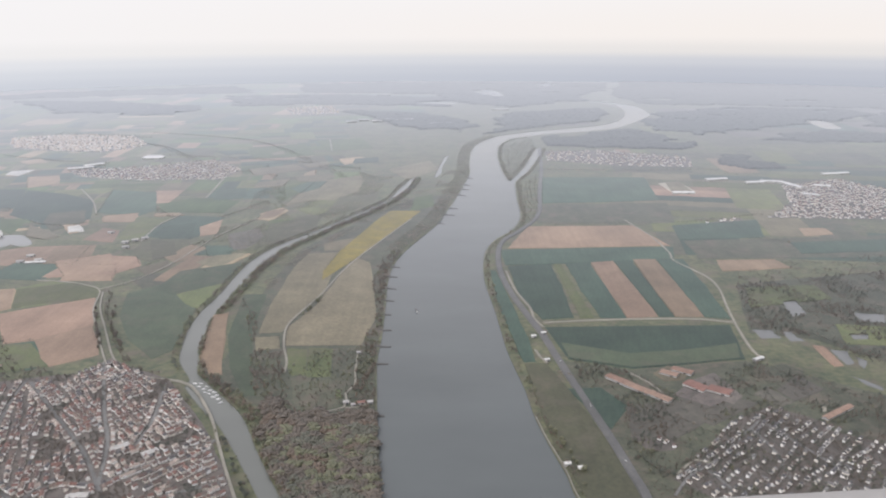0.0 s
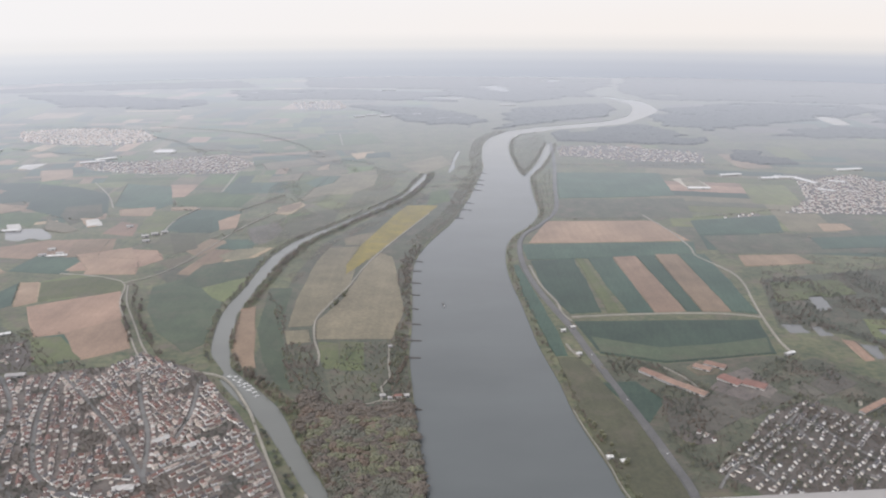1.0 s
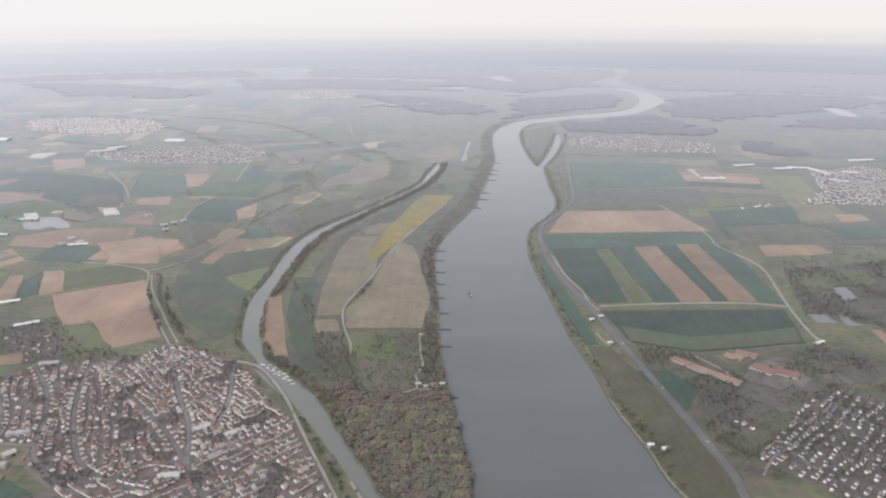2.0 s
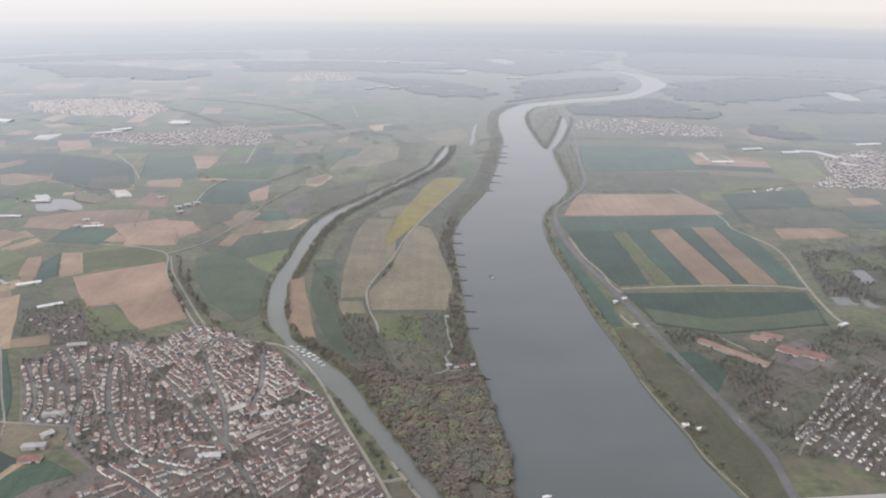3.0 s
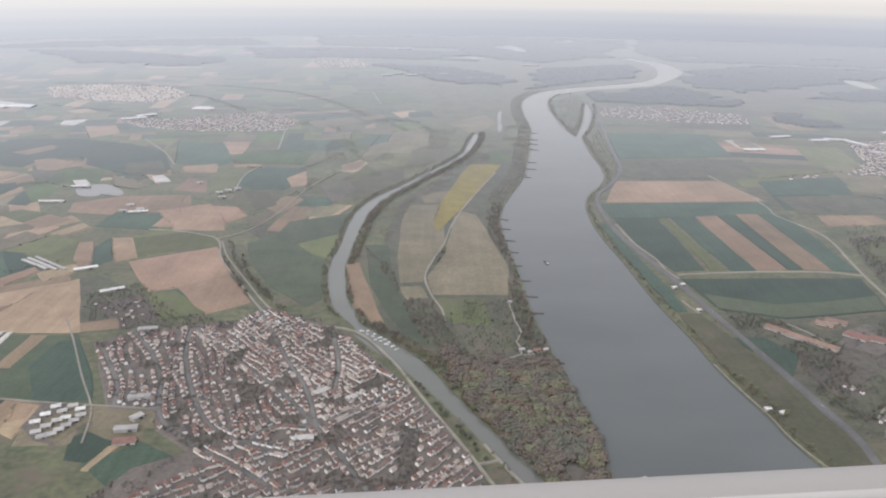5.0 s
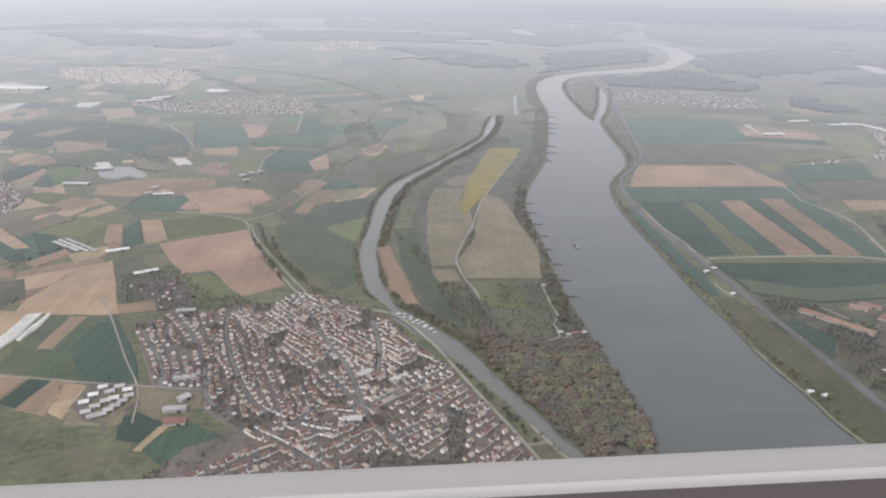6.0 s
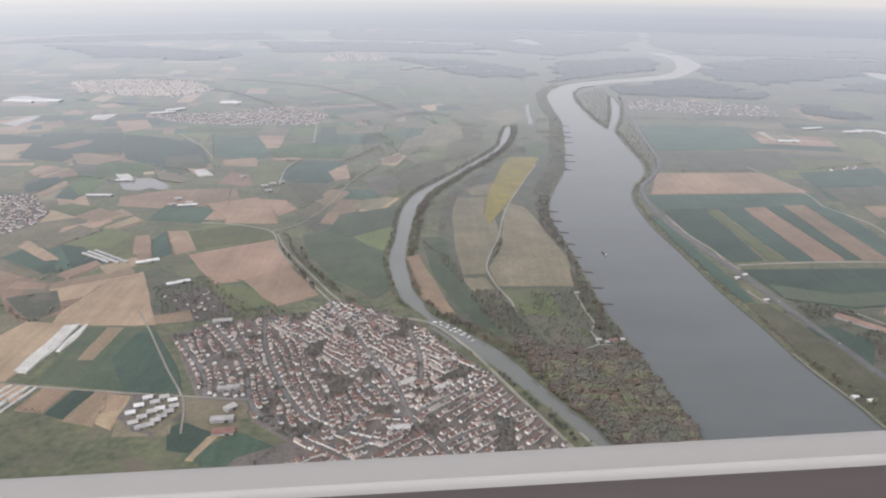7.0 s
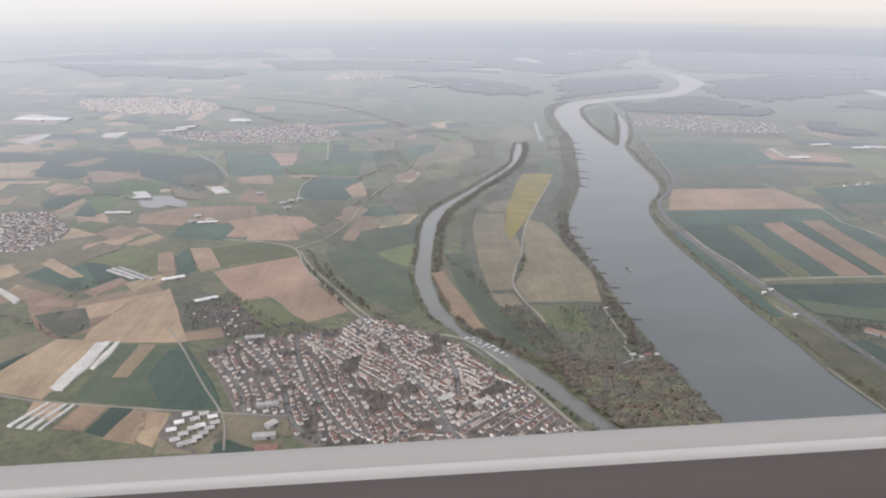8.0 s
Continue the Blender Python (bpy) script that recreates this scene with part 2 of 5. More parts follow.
ROOFS = painted("roofs_of_tile", ROOF_COLOURS, by="island")
GREY_ROOFS = painted("roofs_of_slate", GREY_ROOF_COLOURS, by="island")
BRICK = painted("chimney_brick", [(0.20, 0.10, 0.07)])
HALL_WHITE = painted("white_sheet_metal", [(0.66, 0.66, 0.65), (0.58, 0.58, 0.58)], rough=0.6, grain=6)
HALL_TILE = painted("orange_tile_roof", [(0.235, 0.145, 0.108), (0.28, 0.185, 0.14)], grain=5)
HALL_RED = painted("red_tile_roof", [(0.22, 0.115, 0.092)], grain=5)
HALL_GREY = painted("grey_flat_roof", [(0.34, 0.33, 0.33), (0.42, 0.41, 0.40)], grain=5)
HULL_WHITE = painted("white_hull", [(0.80, 0.80, 0.80), (0.72, 0.72, 0.73)], rough=0.4)
HULL_DARK = painted("dark_hull", [(0.06, 0.06, 0.065)], rough=0.5)
BARK = painted("bark", [(0.10, 0.08, 0.06), (0.13, 0.11, 0.09)], by="island")
LEAVES = {
    "brown": painted("budding_twigs", [(0.096, 0.081, 0.065), (0.116, 0.096, 0.075), (0.132, 0.108, 0.084)], by="leaf", grain=12),
    # brown twigs painted paler, with the distance's haze put into the colour
    "pale": painted("hazed_twigs", [(0.200, 0.182, 0.142), (0.226, 0.202, 0.156), (0.240, 0.212, 0.164)], by="leaf", grain=12),
    "rust": painted("rusty_twigs", [(0.132, 0.096, 0.070), (0.154, 0.112, 0.079), (0.143, 0.107, 0.077)], by="leaf", grain=12),
    "olive": painted("young_leaves", [(0.118, 0.126, 0.076), (0.142, 0.146, 0.086), (0.156, 0.156, 0.092)], by="leaf", grain=12),
    "dark": painted("dark_leaves", [(0.066, 0.076, 0.060), (0.080, 0.090, 0.068), (0.092, 0.098, 0.076)], by="leaf", grain=12),
    "grey": painted("willow_twigs", [(0.092, 0.096, 0.070), (0.112, 0.113, 0.083), (0.126, 0.124, 0.092)], by="leaf", grain=12),
    "far": painted("far_forest", [(0.045, 0.054, 0.050), (0.055, 0.062, 0.056)], by="leaf", grain=40, haze_share=0.92),
}

# ---- builders ----
def part(name, bm, mat, parent, label=""):
    me = bpy.data.meshes.new(name)
    bm.to_mesh(me)
    bm.free()
    me.materials.append(mat)
    ob = new(name, me)
    ob.parent = parent
    return tagged(ob, label) if label else ob


def mesh_object(name, verts, faces, mats, slots=None):
    me = bpy.data.meshes.new(name)
    me.from_pydata(verts, [], faces)
    for m in mats:
        me.materials.append(m)
    if slots is not None:
        me.polygons.foreach_set("material_index", slots)
    me.update()
    return new(name, me)


def smooth(line, step=12.0, closed=False):
    """A flowing line through plan points, a point every step metres or so."""
    pts = [Vector((*p, 0)) for p in line]
    n = len(pts)
    out = []
    for i in range(n if closed else n - 1):
        p1, p2 = pts[i], pts[(i + 1) % n]
        p0 = pts[i - 1] if closed or i else p1 * 2 - p2
        p3 = pts[(i + 2) % n] if closed or i + 2 < n else p2 * 2 - p1
        k = max(1, min(14, int((p2 - p1).length / step)))
        for j in range(k):
            s = j / k
            q = 0.5 * (2 * p1 + (p2 - p0) * s + (2 * p0 - 5 * p1 + 4 * p2 - p3) * s * s + (3 * p1 - p0 - 3 * p2 + p3) * s ** 3)
            out.append((q.x, q.y))
    if not closed:
        out.append((pts[-1].x, pts[-1].y))
    return out


def ragged(outline, amount, step):
    """An outline split into short steps that wander by up to amount metres."""
    out = []
    n = len(outline)
    for i in range(n):
        a, b = Vector(outline[i]), Vector(outline[(i + 1) % n])
        k = max(1, min(20, int((b - a).length / step)))
        for j in range(k):
            q = a.lerp(b, j / k)
            out.append((q.x + random.uniform(-amount, amount), q.y + random.uniform(-amount, amount)))
    return out


def fill(loops, z, depth, spread=0.0):
    """Verts and faces of a flat sheet with an outline and holes, and its upright rims down to z - depth."""
    pts = [[Vector((x, y)) for x, y in ccw(loop)] for loop in loops]
    plates, first = [], 0
    for loop in pts:
        plates.append(list(range(first, first + len(loop))))
        first += len(loop)
    flat, _, faces, _, _, origin = mathutils.geometry.delaunay_2d_cdt([p for loop in pts for p in loop], [], plates, 1, 0.001)
    faces = [list(f) for f, o in zip(faces, origin) if list(o) == [0]]
    seen = {(f[i], f[(i + 1) % len(f)]) for f in faces for i in range(len(f))}
    count = len(flat)
    middle = sum(flat, Vector((0, 0))) / count
    verts = [(p.x, p.y, z) for p in flat]
    for p in flat:
        q = p + (p - middle).normalized() * spread
        verts.append((q.x, q.y, z - depth))
    faces += [(b, a, a + count, b + count) for a, b in seen if (b, a) not in seen]
    return verts, faces


def ccw(loop):
    """The loop, turned to run anticlockwise."""
    area = sum(a[0] * b[1] - b[0] * a[1] for a, b in zip(loop, loop[1:] + loop[:1]))
    return loop if area > 0 else loop[::-1]


def inside(p, outline):
    x, y = p
    hit = False
    n = len(outline)
    for i in range(n):
        (x1, y1), (x2, y2) = outline[i], outline[i - 1]
        if (y1 > y) != (y2 > y) and x < (x2 - x1) * (y - y1) / (y2 - y1) + x1:
            hit = not hit
    return hit


LEVELS = {"base": 0.06, "block": 0.06, "field": 0.56, "patch": 0.92}
CLEAR = []
RAISED = {"base": 0, "field": 0, "patch": 0, "road": 0}


def pools_in(loop):
    """The ponds that a field may touch, to be left open in it."""
    low, high = [min(p[i] for p in loop) for i in (0, 1)], [max(p[i] for p in loop) for i in (0, 1)]
    return [q for q in PONDS if all(min(p[i] for p in q) < high[i] and max(p[i] for p in q) > low[i] for i in (0, 1))]


def field(cover, outline, label, level="field", wander=1.0):
    loop = ragged(outline, wander * 0.8, 22.0)
    if level == "field" and cover in ("soil", "straw", "green", "tan", "yellow", "film", "reed"):
        CLEAR.append(outline)
    # the fields of one block lie side by side at one height
    if level != "block":
        RAISED[level] += 1
    step = 0.0042 * RAISED["base"] if level in ("base", "block") else 0.002 * RAISED[level]
    verts, faces = fill([loop, *pools_in(loop)], LEVELS[level] + step, LEVELS[level] + step + 0.05, 2.5)
    ob = mesh_object("field", verts, faces, [COVER[cover]])
    return tagged(ob, label, "field", "fields", "structure")


def ribbon(name, line, width, mat, label, z=1.05, step=10.0, category="road"):
    """A road or track of even width along a flowing line, with low shoulders."""
    pts = [Vector(p) for p in smooth(line, step)]
    verts, faces = [], []
    RAISED["road"] += 1
    z += 0.004 * RAISED["road"]
    for i, p in enumerate(pts):
        d = (pts[min(i + 1, len(pts) - 1)] - pts[max(i - 1, 0)]).normalized()
        side = Vector((d.y, -d.x)) * width / 2
        a, b = p - side, p + side
        c, e = p - side * 1.3, p + side * 1.3
        verts += [(c.x, c.y, -0.1), (a.x, a.y, z), (b.x, b.y, z), (e.x, e.y, -0.1)]
        if i:
            k = 4 * i
            faces += [(k - 4 + j, k - 3 + j, k + 1 + j, k + j) for j in range(3)]
    ob = mesh_object(name, verts, [f[::-1] for f in faces], [mat])
    return tagged(ob, label, category, "", "structure")


# ---- land and water ----
LEFT_BANK = smooth([(-36, 330), (-44, 420), (-50, 480), (-47, 505), (-55, 569), (-64, 670), (-70, 746), (-70, 806), (-72, 894), (-76, 1001), (-73, 1077), (-62, 1140), (-42, 1212), (-15, 1302), (5, 1404), (25, 1523), (45, 1662), (61, 1792), (65, 1943), (78, 2120), (106, 2252), (163, 2376)])
BEND_INNER = smooth([(257, 2459), (392, 2534), (517, 2613), (595, 2715), (648, 2844), (688, 3004), (701, 3164), (682, 3296), (636, 3392)])
BEND_OUTER = smooth([(675, 3414), (722, 3317), (778, 3203), (761, 2909), (683, 2743), (613, 2624), (546, 2528), (416, 2454), (304, 2407)])
RIGHT_BANK = smooth([(246, 2349), (191, 2294), (157, 2187), (141, 2053), (136, 1863), (138, 1756), (146, 1697), (173, 1782), (203, 1899), (234, 2050), (256, 2144), (267, 2144), (254, 2050), (224, 1915), (188, 1775), (157, 1678), (148, 1584), (143, 1495), (140, 1401), (131, 1330), (111, 1266), (86, 1220), (71, 1178), (61, 1132), (55, 1049), (56, 976), (61, 902), (64, 838), (67, 774), (72, 725), (77, 680), (80, 630), (85, 591), (90, 560), (95, 531), (97, 504), (110, 450), (122, 400), (136, 330)])
RIVER_LOOP = LEFT_BANK + BEND_INNER + BEND_OUTER + RIGHT_BANK
CHANNEL_WEST = smooth([(-75, 380), (-108, 444), (-136, 499), (-157, 539), (-181, 584), (-200, 616), (-219, 640), (-252, 690), (-252, 706), (-276, 749), (-287, 793), (-295, 842), (-297, 897), (-293, 944), (-291, 1002), (-289, 1066), (-281, 1123), (-262, 1186), (-226, 1255), (-188, 1333), (-148, 1419), (-110, 1512), (-91, 1628), (-75, 1712)])
CHANNEL_EAST = smooth([(-52, 380), (-92, 444), (-105, 471), (-123, 507), (-143, 547), (-160, 583), (-184, 635), (-224, 688), (-249, 721), (-256, 749), (-267, 785), (-272, 825), (-277, 869), (-277, 917), (-275, 960), (-272, 1002), (-267, 1072), (-258, 1123), (-243, 1178), (-213, 1248), (-178, 1325), (-138, 1408), (-102, 1502), (-76, 1617), (-65, 1715)])
CHANNEL_LOOP = CHANNEL_WEST + CHANNEL_EAST[::-1]
BACKWATER = smooth([(4, 2014), (15, 2033), (-4, 1848), (-4, 1789), (-20, 1726), (-16, 1810)], closed=True)
PONDS = [ragged(p, 1.3, 5.0) if abs(p[0][1] - 800) < 150 else smooth(p, 6.0, True) for p in (
    [(422, 919), (440, 923), (433, 873), (411, 865)],
    [(349, 829), (374, 829), (372, 801), (349, 803)],
    [(381, 822), (393, 824), (394, 795), (378, 793)],
    [(411, 773), (428, 767), (419, 734), (409, 733)],
    [(430, 755), (435, 744), (424, 722), (423, 733)],
    [(402, 709), (419, 684), (417, 674), (407, 684)],
    [(488, 881), (527, 875), (511, 846), (484, 854)],
    [(452, 813), (473, 814), (468, 798), (449, 797)],
    [(-747, 1232), (-735, 1250), (-702, 1254), (-673, 1225), (-656, 1194), (-677, 1187), (-689, 1197), (-697, 1181), (-724, 1188), (-735, 1208)],
    [(167, 3882), (235, 3973), (279, 3726), (247, 3643)],
    [(520, 4308), (586, 4342), (566, 4193), (516, 4197)],
    [(1245, 2689), (1299, 2702), (1295, 2612), (1269, 2501), (1216, 2503)],
    [(-96, 3405), (37, 3422), (32, 3328), (-82, 3334)],
)]
HUB = Vector((-143.0, 0.0))
REACH = 4780.0
rim = [(HUB.x + REACH * math.cos(radians(a)), HUB.y + REACH * math.sin(radians(a))) for a in range(0, 360, 2)]
waters = [ccw(loop) for loop in (RIVER_LOOP, CHANNEL_LOOP, BACKWATER, *PONDS)]
spots, plates, rings = [], [], [rim, *waters]
for loop in rings:
    first = len(spots)
    spots += [Vector(p) for p in loop]
    plates.append(list(range(first, len(spots))))
flat, _, tris, _, _, origin = mathutils.geometry.delaunay_2d_cdt(spots, [], plates, 1, 0.01)
verts = [(p.x, p.y, 0.0) for p in flat]
faces = [f for f, o in zip(tris, origin) if list(o) == [0]]
# banks fall from the edge of the land to the river bed
sides = {}
for f in faces:
    for i, v in enumerate(f):
        sides[(v, f[(i + 1) % len(f)])] = True
low = len(verts)
verts += [(p.x, p.y, -1.5) for p in flat]
faces += [(b, a, a + low, b + low) for a, b in sides if (b, a) not in sides]
ground = mesh_object("ground", verts, faces, [LAND])
tagged(ground, "flat river plain of rough grass and bare earth", "ground", "", "structure")


def water(name, loop, mat, label):
    verts, faces = fill([loop], -0.08 if mat is POND else -0.7, 0.8)
    return tagged(mesh_object(name, verts, faces, [mat]), label, "water", "", "structure")


water("river", RIVER_LOOP, RIVER, "wide grey river with faint wind ripples, winding into haze")
water("side_channel", CHANNEL_LOOP, CHANNEL, "narrow grey side channel along the village")
water("backwater", BACKWATER, RIVER, "short pale backwater between wooded banks")
for loop in PONDS:
    water("pond", loop, POND, "pale shallow pond among fields")

# far backdrop behind the plain: haze and low sky painted as glow
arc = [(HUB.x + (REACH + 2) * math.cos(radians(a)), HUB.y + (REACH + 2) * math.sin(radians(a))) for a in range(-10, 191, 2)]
# the foot leans in, so painted haze covers the ground's darker rim
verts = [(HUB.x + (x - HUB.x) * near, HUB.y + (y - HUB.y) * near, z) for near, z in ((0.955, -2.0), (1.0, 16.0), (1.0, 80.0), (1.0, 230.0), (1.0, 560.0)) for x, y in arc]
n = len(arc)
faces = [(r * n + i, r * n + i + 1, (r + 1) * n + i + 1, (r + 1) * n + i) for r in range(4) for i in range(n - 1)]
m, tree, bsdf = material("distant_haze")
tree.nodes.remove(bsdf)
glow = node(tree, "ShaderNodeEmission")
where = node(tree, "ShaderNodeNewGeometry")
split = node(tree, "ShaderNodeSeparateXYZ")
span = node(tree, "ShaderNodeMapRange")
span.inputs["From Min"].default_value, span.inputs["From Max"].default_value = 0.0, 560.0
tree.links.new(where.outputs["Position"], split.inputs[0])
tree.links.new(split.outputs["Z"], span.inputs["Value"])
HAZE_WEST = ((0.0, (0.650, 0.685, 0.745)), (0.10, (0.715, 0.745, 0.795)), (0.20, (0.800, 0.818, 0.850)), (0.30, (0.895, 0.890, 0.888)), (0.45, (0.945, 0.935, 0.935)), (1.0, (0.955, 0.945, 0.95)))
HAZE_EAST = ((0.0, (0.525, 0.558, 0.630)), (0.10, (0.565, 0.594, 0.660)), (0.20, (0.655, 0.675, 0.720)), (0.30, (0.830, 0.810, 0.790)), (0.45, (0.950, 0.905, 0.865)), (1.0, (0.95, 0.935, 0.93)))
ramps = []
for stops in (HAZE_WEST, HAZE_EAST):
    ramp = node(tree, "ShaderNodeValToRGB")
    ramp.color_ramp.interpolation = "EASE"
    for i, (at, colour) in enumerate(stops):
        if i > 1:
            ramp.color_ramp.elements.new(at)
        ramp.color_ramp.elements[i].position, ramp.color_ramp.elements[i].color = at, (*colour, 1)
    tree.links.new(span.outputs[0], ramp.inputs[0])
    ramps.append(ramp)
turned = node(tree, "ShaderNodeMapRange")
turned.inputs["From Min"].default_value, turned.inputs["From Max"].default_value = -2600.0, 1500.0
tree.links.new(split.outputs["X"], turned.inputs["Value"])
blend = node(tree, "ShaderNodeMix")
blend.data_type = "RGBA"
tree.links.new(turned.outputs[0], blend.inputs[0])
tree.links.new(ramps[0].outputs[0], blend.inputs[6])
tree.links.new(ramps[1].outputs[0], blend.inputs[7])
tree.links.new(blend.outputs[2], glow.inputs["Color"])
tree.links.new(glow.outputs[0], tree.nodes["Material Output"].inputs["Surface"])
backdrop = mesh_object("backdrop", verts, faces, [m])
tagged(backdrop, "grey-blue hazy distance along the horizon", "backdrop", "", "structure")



# ---- fields: a patchwork over the plain, then the fields that can be told apart ----
def patchwork(corner, across, along, turn, smallest, covers, seed):
    """A block of plain cut again and again into fields, across x along metres from a corner."""
    rng = random.Random(seed)
    todo = [(0.0, 0.0, across, along, "")]
    spin = Matrix.Rotation(radians(turn), 2)
    RAISED["base"] += 1
    while todo:
        x, y, w, h, lay = todo.pop()
        cut = rng.uniform(0.35, 0.65)
        if not lay and max(w, h) > smallest * rng.uniform(2.4, 3.8):
            todo += [(x, y, w * cut, h, ""), (x + w * cut, y, w * (1 - cut), h, "")] if w > h else [(x, y, w, h * cut, ""), (x, y + h * cut, w, h * (1 - cut), "")]
            continue
        lay = lay or rng.choice(("across", "along"))
        if (w if lay == "across" else h) > smallest * rng.uniform(0.7, 1.9):
            todo += [(x, y, w * cut, h, lay), (x + w * cut, y, w * (1 - cut), h, lay)] if lay == "across" else [(x, y, w, h * cut, lay), (x, y + h * cut, w, h * (1 - cut), lay)]
            continue
        gap = 1.0
        quad = [spin @ Vector(p) + Vector(corner) for p in ((x + gap, y + gap), (x + w - gap, y + gap), (x + w - gap, y + h - gap), (x + gap, y + h - gap))]
        middle = sum(quad, Vector((0, 0))) / 4
        if (middle - HUB).length > REACH - 150 or rng.random() < 0.10:
            continue
        ring = [a.lerp(b, k / 4) for a, b in zip(quad, quad[1:] + quad[:1]) for k in range(4)]
        if any(inside(q, loop) for q in (*ring, middle) for loop in waters[:3]):
            continue
        cover = rng.choices(list(covers), list(covers.values()))[0]
        field(cover, [tuple(q) for q in quad], FIELD_WORDS[cover], "block", 0.9)


FIELD_WORDS = {
    "soil": "brown ploughed field of bare soil", "tan": "dry tan meadow", "straw": "pale straw-coloured stubble field",
    "green": "dark green field of young wheat", "grass": "olive green pasture", "moss": "yellow-green mossy meadow", "lush": "fresh green spring meadow", "yellow": "yellow-green field of young rapeseed",
    "reed": "orange-brown bed of dry reed", "scrub": "rough scrub with bushes", "wood": "dark wooded ground", "town": "gardens and yards between houses",
    "deep": "deep green riverside meadow", "film": "field strips under white plastic film", "sand": "pale gravel bank"}
MIXED = {"moss": 1.5, "soil": 3, "tan": 2, "straw": 1.8, "green": 5, "grass": 3.5, "lush": 3.5, "scrub": 1.2}


def plain(corner, cells, size, turn, smallest, covers, seed):
    """Blocks of fields side by side, each turned a little its own way."""
    rng = random.Random(seed)
    spin = Matrix.Rotation(radians(turn), 2)
    for i in range(cells[0]):
        for j in range(cells[1]):
            at = spin @ Vector((i * size, j * size)) + Vector(corner)
            patchwork(at, size * 0.99, size * 0.99, turn + rng.uniform(-9, 9), smallest, covers, seed * 100 + i * 10 + j)


plain((-1750, 1010), (5, 3), 235, 14, 36, MIXED, 3)
plain((-1950, 1720), (4, 3), 300, 10, 46, MIXED, 13)
plain((-690, 1480), (2, 5), 265, 8, 46, {"soil": 1.2, "lush": 3, "moss": 2, "tan": 1.5, "green": 4, "grass": 4, "scrub": 1}, 4)
plain((-2900, 2600), (6, 4), 480, 4, 95, {"soil": 1, "lush": 4, "moss": 3, "tan": 2, "straw": 1, "green": 4, "grass": 4}, 5)
plain((-1000, 480), (2, 2), 270, 32, 40, {"soil": 2, "straw": 3, "green": 3, "tan": 2}, 6)
plain((330, 1130), (4, 3), 330, -6, 70, {"green": 4, "grass": 3, "scrub": 3, "tan": 0.7, "soil": 0.5}, 7)
plain((420, 2150), (5, 2), 450, 5, 100, {"green": 3, "grass": 3, "scrub": 3, "wood": 3}, 8)


def fields(cover, *outlines, level="field"):
    for outline in outlines:
        field(cover, outline, FIELD_WORDS[cover], level)


# island between the channel and the river
fields("scrub", [(-230, 748), (-235, 878), (-234, 1004), (-216, 1167), (-146, 1344), (-57, 1525), (17, 1549), (-6, 1333), (-47, 1223), (-66, 1149), (-77, 1083), (-79, 1001), (-75, 894), (-73, 806), (-72, 747), (-67, 670), (-60, 606), (-151, 607), (-169, 649), (-192, 675), (-219, 696), (-248, 735), (-262, 809)], level="base")
fields("tan", [(-206, 1136), (-160, 1144), (-155, 957), (-171, 900), (-184, 827), (-210, 824), (-216, 916), (-215, 1066)],
       [(-108, 1091), (-96, 1002), (-82, 876), (-90, 788), (-173, 789), (-180, 841), (-159, 915), (-145, 1027), (-136, 1120)], [(-211, 811), (-186, 814), (-178, 780), (-201, 774)],
       [(-189, 1192), (-165, 1214), (-134, 1231), (-144, 1156), (-183, 1151)])
fields("yellow", [(-99, 1411), (-42, 1411), (-61, 1346), (-95, 1234), (-126, 1124), (-152, 1048), (-166, 1010), (-170, 1053), (-160, 1148), (-141, 1238), (-120, 1333)])
fields("deep", [(-260, 954), (-229, 954), (-219, 832), (-197, 733), (-180, 670), (-190, 670), (-220, 734), (-241, 817)])
fields("grass", [(-169, 781), (-147, 776), (-139, 714), (-153, 714), (-165, 748)], [(-127, 683), (-102, 688), (-96, 665), (-119, 657)])
fields("reed", [(-87, 472), (-70, 476), (-63, 460), (-79, 451)], [(-278, 880), (-261, 889), (-245, 802), (-223, 716), (-236, 716), (-257, 760)])
fields("grass", [(-146, 781), (-121, 779), (-113, 710), (-137, 710)])
fields("scrub", [(-119, 779), (-95, 776), (-88, 682), (-107, 682)], [(-152, 705), (-112, 704), (-97, 646), (-136, 640)])
fields("lush", [(-57, 1525), (-23, 1550), (-19, 1446), (-63, 1410)])
# west of the channel
fields("deep", [(-578, 685), (-515, 684), (-455, 560), (-579, 581)])
fields("green", [(-532, 621), (-527, 673), (-511, 676), (-485, 630), (-462, 586), (-454, 565), (-499, 563)], level="patch")
fields("deep", [(-412, 961), (-372, 1006), (-322, 917), (-306, 901), (-301, 843), (-293, 778), (-307, 756), (-351, 810), (-388, 880)])
fields("green", [(-385, 1133), (-357, 1185), (-317, 1168), (-335, 1138)],
       [(-481, 793), (-455, 804), (-410, 744), (-425, 729), (-452, 754)], [(-601, 946), (-595, 980), (-562, 897), (-576, 873)])
fields("grass", [(-350, 960), (-354, 1060), (-297, 1054), (-295, 1005), (-304, 907), (-322, 917)], [(-486, 792), (-455, 798), (-408, 739), (-449, 723)], [(-566, 981), (-537, 1013), (-453, 979), (-456, 950), (-522, 910)],
       [(-564, 979), (-492, 1008), (-457, 978), (-448, 944), (-535, 909)], [(-659, 946), (-638, 980), (-594, 860), (-603, 864), (-676, 914)])
